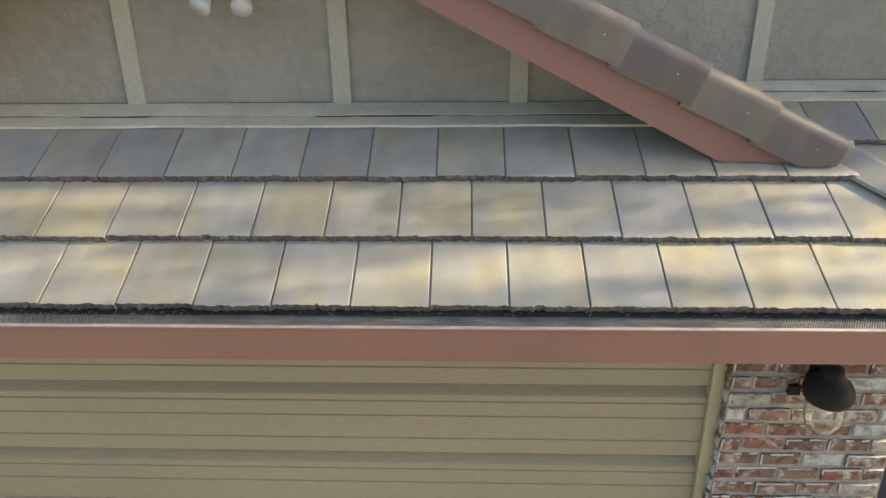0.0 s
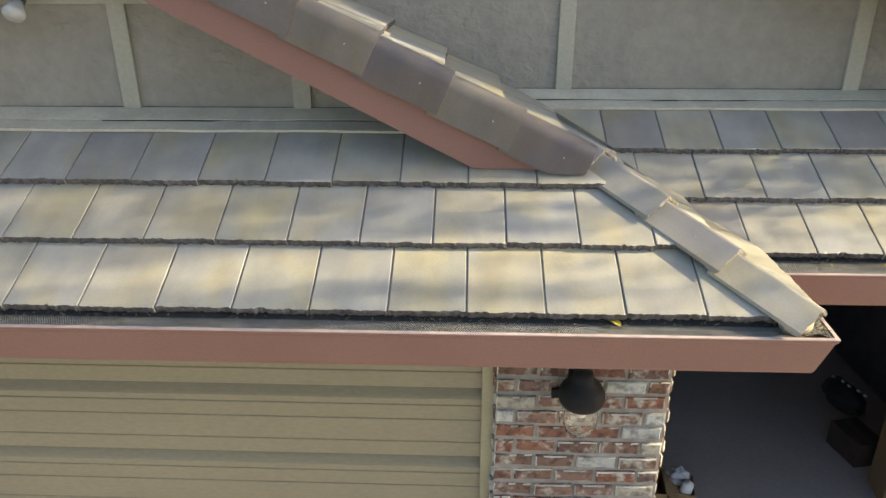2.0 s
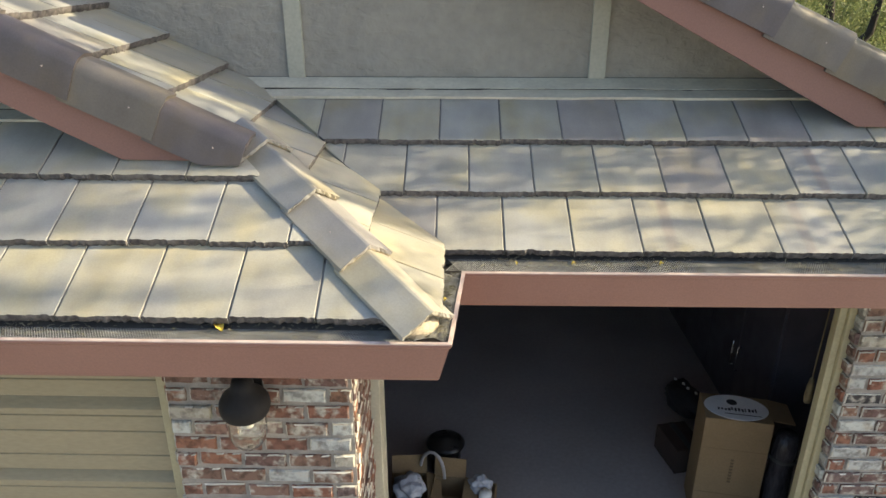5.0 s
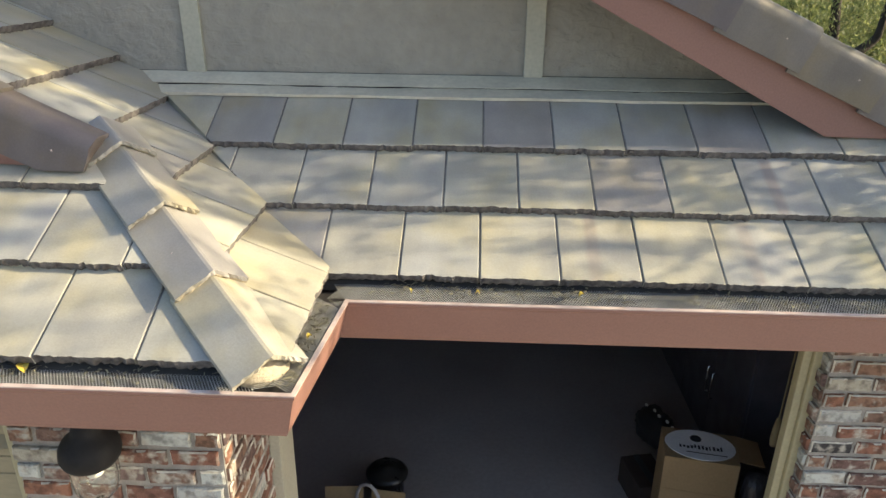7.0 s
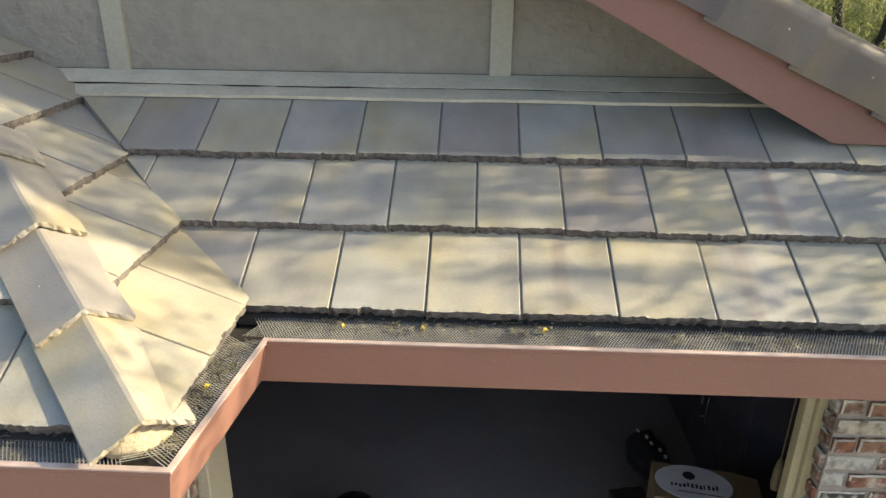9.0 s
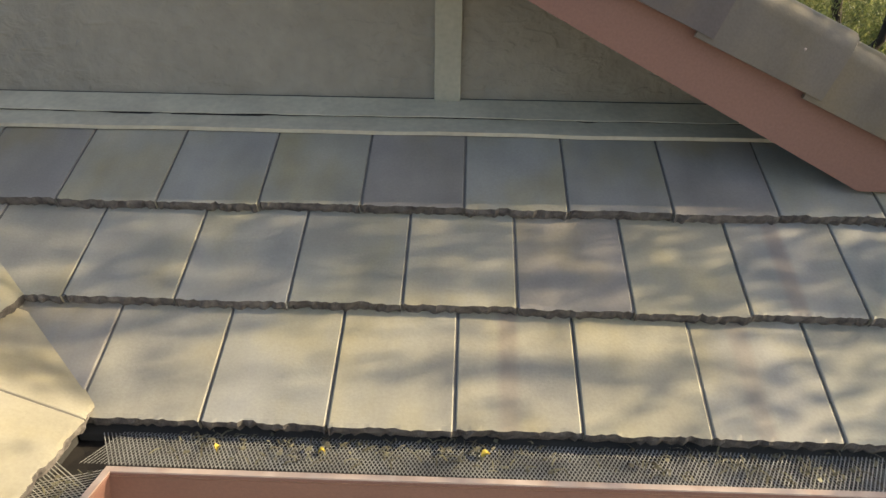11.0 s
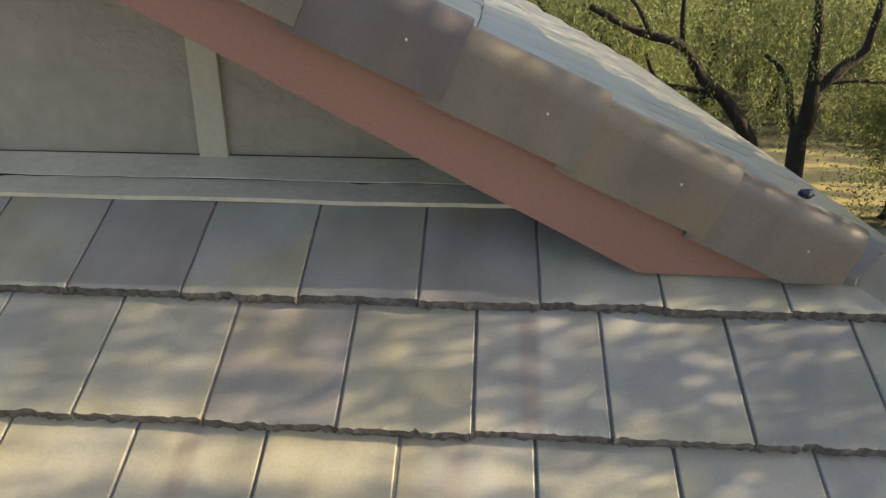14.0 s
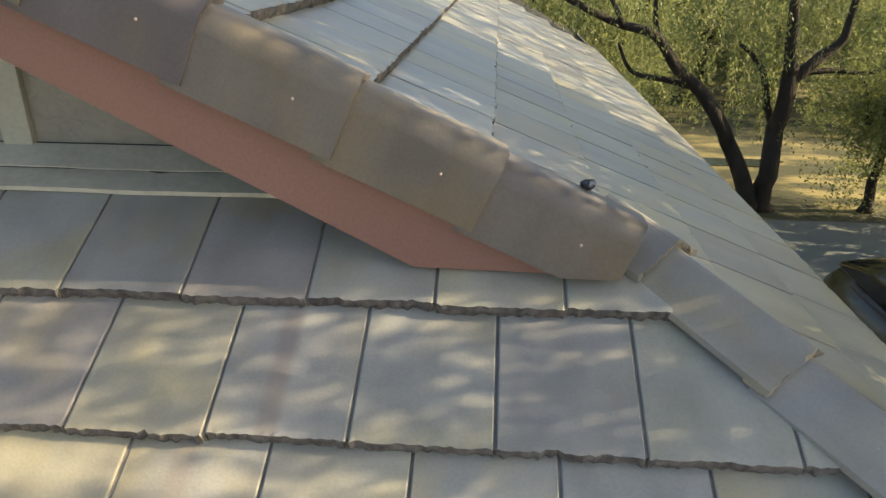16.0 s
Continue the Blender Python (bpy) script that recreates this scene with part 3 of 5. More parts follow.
def hip_bedding(length, wing, drop, th, seed):
    """Crumbly mortar squeezed out under a cap's nose."""
    rnd = random.Random(seed + 77)
    bm = bmesh.new()
    rows = []
    for x, z in hip_profile(wing * 0.97, drop * 0.97):
        y = length + rnd.uniform(-0.011, -0.002)
        b = th + rnd.uniform(0.010, 0.015)
        rows.append([bm.verts.new(p) for p in ((x, length - 0.06, z - th + 0.001), (x, y, z - th + 0.001), (x, y - 0.002, z - b), (x, length - 0.06, z - b))])
    for p, q in zip(rows, rows[1:]):
        for k in range(4):
            bm.faces.new((p[k], p[(k + 1) % 4], q[(k + 1) % 4], q[k]))
    bm.faces.new(rows[0])
    bm.faces.new(rows[-1][::-1])
    return bm


def hip_cap_mesh(length, wing, th, drop, seed):
    """A folded cap: two wings meeting at a soft ridge, running along +y downhill; z is up from the ridge."""
    rnd = random.Random(seed)
    bm = bmesh.new()
    prof = hip_profile(wing, drop)
    rings = []
    ny = 6
    for j in range(ny + 1):
        y = length * j / ny
        jag = rnd.uniform(-0.004, 0.004) if j in (0, ny) else 0
        top = [bm.verts.new((x, y + jag + (rnd.uniform(-0.0045, 0.0035) if j == ny else 0), z)) for x, z in prof]
        bot = [bm.verts.new((x, y + jag + (rnd.uniform(-0.006, 0.004) if j == ny else 0), z - th)) for x, z in prof]
        rings.append(top + bot[::-1])
    m = len(rings[0])
    for a, b in zip(rings, rings[1:]):
        for k in range(m):
            bm.faces.new((a[k], b[k], b[(k + 1) % m], a[(k + 1) % m]))
    for r in (rings[0], rings[-1][::-1]):
        h = m // 2
        for k in range(h - 1):
            bm.faces.new((r[k], r[k + 1], r[m - 2 - k], r[m - 1 - k]))
    return bm


def hip_caps(base, n, group, seed):
    """Caps laid from the eave upwards along the ridge line, each nose riding on the cap below."""
    step = Vector((-0.2417, 0.248, 0.140))
    side = Vector((0.71, 0.70, 0)).normalized()
    for i in range(n):
        rnd = random.Random(seed + i)
        lo = Vector(base) + step * i
        o = lo + step * (1.13 if i < n - 1 else 0.62) - Vector((0, 0, 0.030))
        yv = (lo - o).normalized()
        xv = -(side - yv * side.dot(yv)).normalized()
        xv.rotate(Matrix.Rotation(radians(rnd.uniform(-1.5, 1.5)), 3, yv))
        zv = xv.cross(yv)
        m = Matrix((xv, yv, zv)).transposed().to_4x4()
        m.translation = o
        ob = new("hip_tile", mesh_of("hip_tile", hip_cap_mesh((lo - o).length, 0.122, 0.016, 0.072, seed + i), M_HIP))
        ob.matrix_basis = m
        tagged(ob, "pale tan folded concrete hip tile bedded on the roof corner", "roof tile", group)
        part("bedding", hip_bedding((lo - o).length, 0.122, 0.072, 0.016, seed + i), M_BED, ob, "crumbly tan bedding mortar")
        if i == 1:
            nb = bmesh.new()
            bmesh.ops.create_uvsphere(nb, u_segments=8, v_segments=6, radius=0.0038, matrix=Matrix.Translation((0.06, 0.24, -0.037)))
            part("nail", nb, M_LIP, ob, "bright nail head")


HIP_L, HIP_R = (-0.059, 0.042, 2.608), (-0.059 + XR, 0.042 + SET, 2.612)
hip_caps(HIP_L, 4, "hip tiles on the front corner", 3)
hip_caps(HIP_R, 4, "hip tiles on the far corner", 9)

# ---- rakes: barge boards and rake tiles ----
def barge(y, cx, sgn, foot_x, foot_z, apex_dx, label):
    """A sloping board under the rake tiles with a level cut at its foot. sgn: the way it falls."""
    bm = bmesh.new()
    L = abs(foot_x - cx)
    h = 0.235
    pts = [(foot_x, y, foot_z), (foot_x + sgn * 0.43, y, foot_z - 0.006), (foot_x + sgn * 0.43, y, foot_z + 0.03), (cx, y, foot_z + RAKE * L + h + 0.02), (cx, y, foot_z + RAKE * L)]
    prism(bm, pts, (0, 0.04, 0))
    return tagged(new("barge_board", mesh_of("barge_board", bm, M_TERRA)), label, "barge board", "barge boards", "structure")


def rake_tile_mesh(length, face, top, seed, end=False):
    """An angled tile: an upright face and a top flange with a rounded arris. Runs along +x downhill; face at y = 0."""
    bm = bmesh.new()
    rnd = random.Random(seed)
    r = 0.055
    prof = [(0.0, -face), (0.0, -r)] + [(r - r * math.cos(a), -r + r * math.sin(a)) for a in (0.35, 0.75, 1.15)] + [(r, 0.0), (top, -0.006)]
    inner = [(top, -0.022), (r, -0.02), (0.02, -r - 0.004), (0.02, -face)]
    loop = prof + inner
    rings = []
    for j in range(5):
        x = length * j / 4
        rings.append([bm.verts.new((x + (rnd.uniform(-0.0025, 0.0025) if j in (0, 4) else 0), y, z)) for y, z in loop])
    m = len(loop)
    if end:
        inset = [(y * 0.98 + 0.001, z - 0.002) for y, z in prof] + [(top * 0.98, -face)]
        prism(bm, [(length - 0.03, y, z) for y, z in inset], (0.022, 0, 0))
    for a, b in zip(rings, rings[1:]):
        for k in range(m):
            bm.faces.new((a[k], a[(k + 1) % m], b[(k + 1) % m], b[k]))
    for rg in (rings[0], rings[-1]):
        np_ = len(prof)
        outer, inn = rg[:np_], rg[np_:][::-1]
        bm.faces.new((outer[0], outer[1], inn[1], inn[0]))
        bm.faces.new((outer[1], outer[2], outer[3], inn[1]))
        bm.faces.new((outer[3], outer[4], outer[5], inn[2], inn[1]))
        bm.faces.new((outer[5], outer[6], inn[3], inn[2]))
    return bm


RAKE_TONE = {"b": (0.168, 0.147, 0.124), "p": (0.130, 0.112, 0.112), "m": (0.150, 0.131, 0.118)}


def rake_tiles(y, foot_x, foot_z, n, sgn, seed, cut_z, slope, group, tones):
    """foot: the lower end of the lowest tile's bottom edge."""
    ang = math.atan(slope)
    d = Vector((sgn * math.cos(ang), 0, -math.sin(ang)))
    for i in range(n):
        step, length = 0.357, 0.40
        lo = Vector((foot_x, y, foot_z)) - d * step * i
        nrm = Vector((sgn * math.sin(ang), 0, math.cos(ang)))
        o = lo - d * length + nrm * 0.181 + Vector((0, 0.004, 0))
        xv = (lo + nrm * 0.198 + Vector((0, -0.003, 0)) - o).normalized()
        yv = Vector((0, 1, 0))
        yv = (yv - xv * yv.dot(xv)).normalized()
        zv = xv.cross(yv)
        bm = rake_tile_mesh(length, 0.195, 0.125, seed + i, i == 0)
        m = Matrix((xv, yv, zv)).transposed().to_4x4()
        m.translation = o
        if i == 0:
            # level cut at the foot of the lowest tile
            inv = m.inverted()
            bmesh.ops.bisect_plane(bm, geom=bm.verts[:] + bm.edges[:] + bm.faces[:], plane_co=inv @ Vector((foot_x, y, cut_z)), plane_no=inv.to_3x3() @ Vector((0, 0, -1)), clear_outer=True)
        me = mesh_of("rake_tile", bm, M_RAKE, True)
        me.set_sharp_from_angle(angle=radians(42))
        ob = new("rake_tile", me)
        ob.matrix_basis = m
        ob.color = (*RAKE_TONE[tones[i]], 0.0)
        tagged(ob, "brown angled concrete rake tile along the gable edge", "roof tile", group)
        if i < 7:
            nb = bmesh.new()
            bmesh.ops.create_uvsphere(nb, u_segments=8, v_segments=6, radius=0.0038, matrix=Matrix.Translation((length - 0.12, -0.001, -0.10)))
            part("nail", nb, M_LIP, ob, "pale nail head")


barge(RAKE_L + 0.034, APEX_L, 1, -1.386, 2.952, 0, "terracotta painted barge board under the rake tiles")
barge(RAKE_L + 0.034, APEX_L, -1, 2 * APEX_L + 1.386, 2.952, 0, "terracotta painted barge board under the rake tiles")
barge(RAKE_R + 0.034, APEX_R, 1, 1.985, 2.962, 0, "terracotta painted barge board under the rake tiles")
rake_tiles(RAKE_L, -0.925, 2.878, 8, 1, 10, 2.938, 0.512, "rake tiles on the front gable", "pbpbmbpb")
rake_tiles(RAKE_R, 2.435, 2.912, 8, 1, 30, 2.962, 0.497, "rake tiles on the back gable", "mbbpbmbp")

# ---- gutters ----
def gutter_run(name, pts, label):
    """A fascia gutter along a path in plan; pts are lip corners, the house on the left hand when walking the path backwards."""
    t = thing(name, label, "gutter", "gutters")
    n = len(pts)
    dirs = [(Vector(b) - Vector(a)).normalized() for a, b in zip(pts, pts[1:])]

    def inward(i):
        ns = []
        for d in ([dirs[i - 1]] if i > 0 else []) + ([dirs[i]] if i < n - 1 else []):
            ns.append(Vector((-d.y, d.x)))
        if len(ns) == 1:
            return ns[0]
        s = ns[0] + ns[1]
        return s / (1 + ns[0].dot(ns[1]))

    offs = [inward(i) for i in range(n)]

    def strip(nm, prof, material, lab=""):
        bm = bmesh.new()
        rings = [[bm.verts.new((p[0] + o.x * d, p[1] + o.y * d, z)) for d, z in prof] for p, o in zip(pts, offs)]
        for a, b in zip(rings, rings[1:]):
            for k in range(len(prof) - 1):
                bm.faces.new((a[k], a[k + 1], b[k + 1], b[k]))
        ob = part(nm, bm, material, t, lab)
        return ob

    strip("face", [(0.0, 2.50), (0.0, 2.488), (0.008, 2.478), (0.045, 2.335), (0.052, 2.322), (0.16, 2.32), (0.16, 2.33), (0.058, 2.332), (0.016, 2.478)], M_TERRA, "terracotta painted gutter face")
    strip("rim", [(-0.003, 2.4985), (-0.003, 2.5025), (0.012, 2.504), (0.012, 2.4985), (-0.003, 2.4985)], M_LIP, "bright rolled rim")
    # near-black sheet close under the mesh, for the shade in the trough
    strip("trough", [(0.012, 2.485), (0.03, 2.478), (0.19, 2.478)], M_RECESS)
    return t


gutter_run("gutter", [(XL, 0.0), (0.0, 0.0), (0.05, 0.592), (XR, 0.605), (XR, 12.0)], "terracotta fascia gutter with black mesh guard along the eaves")

# ---- lower front: closed door, brick pillar, open door frame ----
def garage_door():
    t = thing("garage_door", "closed tan sectional garage door with ribbed panels", "garage door", at=(0, 0, 0))
    z, x0, x1, y = 0.04, -6.7, -1.32, 0.56
    heads = [2.20, 1.868, 1.445, 1.02, 0.60, 0.04]
    for hi, lo in zip(heads, heads[1:]):
        bm = bmesh.new()
        prof = [(y + 0.035, lo + 0.002), (y + 0.010, lo + 0.004), (y, lo + 0.012)]
        for rib in sorted((hi - 0.185, hi - 0.098, lo + 0.10)):
            prof += [(y, rib - 0.005), (y + 0.008, rib), (y, rib + 0.004)]
        prof += [(y, hi - 0.062), (y + 0.008, hi - 0.052), (y + 0.040, hi - 0.020), (y + 0.042, hi - 0.004), (y + 0.05, hi - 0.004), (y + 0.05, lo + 0.004)]
        prism(bm, [(x0, a, b) for a, b in prof], (x1 - x0, 0, 0))
        part("panel", bm, M_DOOR, t)


garage_door()
tagged(new("door_jamb_front", mesh_of("door_jamb_front", box(bmesh.new(), -1.330, -1.266, 0.535, 0.60, 0.0, 2.3, 0.006), M_JAMB)), "cream painted door jamb beside the brick pillar", "trim", kind="structure")
JX0, JX1 = 2.035, 2.116
dj = thing("door_frame", "cream painted frame round the open garage doorway", "door frame", kind="structure")
part("jamb", box(bmesh.new(), JX0, JX1 - 0.042, 1.205, 1.26, 0.0, DOOR_Z + 0.07, 0.006), M_JAMB, dj)
part("jamb", box(bmesh.new(), JX1 - 0.042, JX1, 1.185, 1.26, 0.0, 2.32, 0.008), M_JAMB, dj, "outer stop moulding")
part("jamb", box(bmesh.new(), -0.437, -0.385, 1.0, 1.22, 0.0, 2.32, 0.006), M_TRIM, dj, "pale painted jamb against the pillar")
part("head", box(bmesh.new(), -0.385, JX0, 1.145, 1.24, DOOR_Z, DOOR_Z + 0.09, 0.004), M_JAMB, dj)

# ---- bricks ----
def brick_material():
    m = bpy.data.materials.new("used_brick")
    m.use_nodes = True
    N, Lk = m.node_tree.nodes, m.node_tree.links.new
    b = N["Principled BSDF"]
    b.inputs["Roughness"].default_value = 0.9
    oi, tc = N.new("ShaderNodeObjectInfo"), N.new("ShaderNodeTexCoord")
    mul, add = N.new("ShaderNodeMath"), N.new("ShaderNodeVectorMath")
    mul.operation, mul.inputs[1].default_value = "MULTIPLY", 71.0
    Lk(oi.outputs["Random"], mul.inputs[0])
    Lk(tc.outputs["Object"], add.inputs[0])
    Lk(mul.outputs[0], add.inputs[1])
    cr = N.new("ShaderNodeValToRGB")
    cr.color_ramp.interpolation = "CONSTANT"
    tones = [(0.20, 0.098, 0.07), (0.25, 0.118, 0.075), (0.50, 0.52, 0.49), (0.15, 0.088, 0.075), (0.22, 0.135, 0.105), (0.24, 0.135, 0.09), (0.44, 0.45, 0.43), (0.17, 0.115, 0.105), (0.23, 0.105, 0.07), (0.40, 0.37, 0.30), (0.19, 0.115, 0.085), (0.05, 0.047, 0.05)]
    els = cr.color_ramp.elements
    while len(els) < len(tones):
        els.new(0.5)
    for i, c in enumerate(tones):
        els[i].position, els[i].color = i / len(tones) if i < 11 else 0.975, (*c, 1)
    Lk(oi.outputs["Random"], cr.inputs["Fac"])
    n1, n2, n3 = (N.new("ShaderNodeTexNoise") for _ in range(3))
    for n, sc, det in ((n1, 19.0, 6.0), (n2, 120.0, 4.0), (n3, 26.0, 6.0)):
        n.inputs["Scale"].default_value, n.inputs["Detail"].default_value = sc, det
        Lk(add.outputs[0], n.inputs["Vector"])
    # smears of old lime mortar with hard edges
    r = N.new("ShaderNodeValToRGB")
    r.color_ramp.elements[0].position, r.color_ramp.elements[1].position = 0.52, 0.68
    Lk(n1.outputs["Fac"], r.inputs["Fac"])
    mx = N.new("ShaderNodeMixRGB")
    mx.inputs["Color2"].default_value = (0.47, 0.44, 0.38, 1)
    Lk(r.outputs["Color"], mx.inputs["Fac"])
    Lk(cr.outputs["Color"], mx.inputs["Color1"])
    dk = N.new("ShaderNodeValToRGB")
    dk.color_ramp.elements[0].position, dk.color_ramp.elements[1].position = 0.34, 0.54
    dk.color_ramp.elements[0].color, dk.color_ramp.elements[1].color = (0.35, 0.33, 0.33, 1), (1, 1, 1, 1)
    Lk(n3.outputs["Fac"], dk.inputs["Fac"])
    m2 = N.new("ShaderNodeMixRGB")
    m2.blend_type, m2.inputs["Fac"].default_value = "MULTIPLY", 0.8
    Lk(mx.outputs["Color"], m2.inputs["Color1"])
    Lk(dk.outputs["Color"], m2.inputs["Color2"])
    Lk(m2.outputs["Color"], b.inputs["Base Color"])
    bp = N.new("ShaderNodeBump")
    bp.inputs["Strength"].default_value, bp.inputs["Distance"].default_value = 0.7, 0.006
    Lk(n2.outputs["Fac"], bp.inputs["Height"])
    Lk(bp.outputs["Normal"], b.inputs["Normal"])
    return m


M_BRICK = brick_material()
# pale arris colour: lime smears plus the sun caught on brick edges
M_ARRIS = mat("lime_and_sun_arris", (0.66, 0.64, 0.56), (0.42, 0.39, 0.33), 0.95, scale=20, grain=120, bump=0.8, rand=0.2)
BRICKS = {}


def brick_mesh(key, l, h, dpt):
    if (key, round(l, 3), h) not in BRICKS:
        rnd = random.Random(key * 31 + 7)
        bm = bmesh.new()
        # face outline with nicked corners, eased arris, at y = 0
        n = 5
        ring = [(l * i / n, 0) for i in range(n)] + [(l, 0)] + [(l, h * 0.5)] + [(l - l * i / n, h) for i in range(n)] + [(0, h), (0, h * 0.5)]
        outer, inner, back = [], [], []
        for x, z in ring:
            jx, jz = rnd.uniform(-0.003, 0.003), rnd.uniform(-0.003, 0.003)
            ix = x + (0.006 if x < l / 2 else -0.006)
            iz = z + (0.005 if z < h / 2 else -0.005) if z not in (h * 0.5,) else z
            outer.append(bm.verts.new((x + jx, 0.006, z + jz)))
            inner.append(bm.verts.new((ix + jx, rnd.uniform(-0.002, 0.001), iz + jz)))
            back.append(bm.verts.new((x + jx, dpt, z + jz)))
        k = len(ring)
        bm.faces.new(inner)
        for a, b in ((outer, inner), (back, outer)):
            for i in range(k):
                f = bm.faces.new((a[i], a[(i + 1) % k], b[(i + 1) % k], b[i]))
                # upper arrises mostly pale, painting the grazing sun; a few elsewhere as lime
                if a is outer and (i > k * 0.45 or rnd.random() < 0.3) and rnd.random() < 0.8:
                    f.material_index = 1
        BRICKS[key, round(l, 3), h] = mesh_of("brick", bm, [M_BRICK, M_ARRIS])
    return BRICKS[key, round(l, 3), h]


COURSE, BRICK_H, BRICK_L, PITCH = 0.0885, 0.064, 0.190, 0.2068


def brickwork(parent, org, along, width, z_top, z_bot, seed, half_first=True):
    """Running bond on a flat face: org is its lower left corner seen from outside, along its direction, facing out."""
    rnd = random.Random(seed)
    a = Vector(along)
    out = Vector((a.y, -a.x, 0))
    m0 = Matrix((a, -out, Vector((0, 0, 1)))).transposed().to_4x4()
    k, z = 0, z_top
    while z > z_bot:
        z -= COURSE
        x = 0.0
        first = PITCH / 2 if (k % 2) == (1 if half_first else 0) else PITCH
        while x < width - 0.03:
            l = min(first if x == 0 else PITCH, width - x) - (PITCH - BRICK_L if x + PITCH * 0.9 < width else 0.004)
            if l > 0.03:
                l = round(l, 3)
                m = m0.copy()
                m.translation = Vector((org[0], org[1], z)) + a * x + out * rnd.uniform(0.006, 0.019) + Vector((0, 0, rnd.uniform(-0.003, 0.003)))
                ob = new("brick", brick_mesh(rnd.randrange(5), l, BRICK_H, 0.03))
                ob.parent = parent
                ob.matrix_basis = m @ pose(0, 0, 0, 0, rnd.uniform(-0.6, 0.6), 0)
            x += first if x == 0 else PITCH
        k += 1


def core(name, label, b):
    return tagged(new(name, mesh_of(name, box(bmesh.new(), *b), M_MORTAR)), label, "brickwork", kind="structure")


pil = core("brick_pillar", "pillar of used red and whitewashed bricks with pale mortar", (-1.262, -0.439, PILLAR_Y + 0.002, 1.05, 0.0, 2.34))
brw = core("brick_wall", "wall of used red and whitewashed bricks beside the open doorway", (2.118, 3.15, PILLAR_Y + SET + 0.002, 1.28, 0.0, 2.34))
PTOP = 2.0965

# ---- wall lantern ----
def lantern():
    x, y, dz = -0.877, 0.363, -0.087
    t = thing("wall_lantern", "black metal wall lantern with a clear glass jar", "wall lamp", at=(0, 0, 0))
    part("hood", lathe(bmesh.new(), [(0.0, 2.155), (0.042, 2.15), (0.050, 2.12), (0.058, 2.098), (0.088, 2.078), (0.104, 2.05), (0.108, 2.02), (0.101, 1.995), (0.090, 1.980), (0.086, 1.977), (0.082, 1.99), (0.06, 2.03), (0.0, 2.04)], (x, y, dz + 0.045), 28), M_BLACK, t, "black bell-shaped hood", True)
    g = part("jar", lathe(bmesh.new(), [(0.083, 2.045), (0.084, 1.965), (0.080, 1.925), (0.068, 1.888), (0.046, 1.862), (0.020, 1.850), (0.0, 1.848), (0.0, 1.853), (0.018, 1.855), (0.043, 1.867), (0.064, 1.892), (0.075, 1.927), (0.079, 1.965), (0.078, 2.045)], (x, y, dz), 56), M_GLASS, t, "clear glass jar", True)
    for v in g.data.vertices:      # fluted glass
        a = math.atan2(v.co.y - y, v.co.x - x)
        k = 1 + 0.014 * math.cos(14 * a)
        v.co.x, v.co.y = x + (v.co.x - x) * k, y + (v.co.y - y) * k
    g.visible_shadow = False
    part("bulb", lathe(bmesh.new(), [(0.0, 2.05), (0.034, 2.045), (0.036, 1.985), (0.030, 1.965), (0.012, 1.955), (0.0, 1.954)], (x, y, dz), 16), mat("bulb_white", (0.55, 0.55, 0.52), (0.48, 0.48, 0.45), 0.35), t, "white bulb", True)
    part("finial", lathe(bmesh.new(), [(0.0, 1.850), (0.008, 1.846), (0.01, 1.838), (0.005, 1.830), (0.0, 1.826)], (x, y, dz), 10), M_BLACK, t)
    part("arm", tube(bmesh.new(), [(x, y + 0.03, 2.03), (x, y + 0.07, 2.05), (x, PILLAR_Y - 0.01, 2.02)], [0.016, 0.014, 0.014], 8), M_BLACK, t)
    part("backplate", box(bmesh.new(), x - 0.05, x + 0.05, PILLAR_Y - 0.022, PILLAR_Y + 0.004, 1.92, 2.09, 0.006), M_BLACK, t)


lantern()
ob = new("doorbell_box", mesh_of("doorbell_box", box(bmesh.new(), -1.0, -0.945, PILLAR_Y - 0.025, PILLAR_Y + 0.004, 1.895, 1.945, 0.004), M_BLACK))
tagged(ob, "small dark bracket on the brick face beside the lantern", "bracket")

# ---- flood light and vent on the front gable ----
def flood():
    t = thing("flood_light", "twin floodlight with two clear reflector bulbs under the gable board", "floodlight")
    M_AL = mat("grey_socket", (0.12, 0.12, 0.115), (0.09, 0.09, 0.088), 0.5)
    M_LENS = mat("bulb_lens", (0.62, 0.63, 0.62), (0.52, 0.53, 0.53), 0.15, scale=30, grain=60, bump=0.4)
    part("base", box(bmesh.new(), -3.66, -3.54, WALL_L - 0.05, WALL_L - 0.02, 3.68, 3.77, 0.006), M_AL, t)
    for x, dx in ((-3.70, -0.35), (-3.565, 0.05)):
        d = Vector((dx, -0.75, -0.62)).normalized()
        o = Vector((x + 0.03, WALL_L - 0.07, 3.70))
        part("socket", tube(bmesh.new(), [o, o + d * 0.085], [0.028, 0.03], 14), M_AL, t, smooth=True)
        b = part("bulb", tube(bmesh.new(), [o + d * 0.08, o + d * 0.10, o + d * 0.15, o + d * 0.165], [0.024, 0.030, 0.051, 0.047], 20), M_LENS, t, "clear reflector bulb", True)


flood()
vt = thing("gable_vent", "dark louvred vent in a cream frame on the gable", "vent")
part("backing", box(bmesh.new(), -4.08, -3.84, WALL_L - 0.004, WALL_L + 0.004, 3.775, 4.0), M_RECESS, vt)
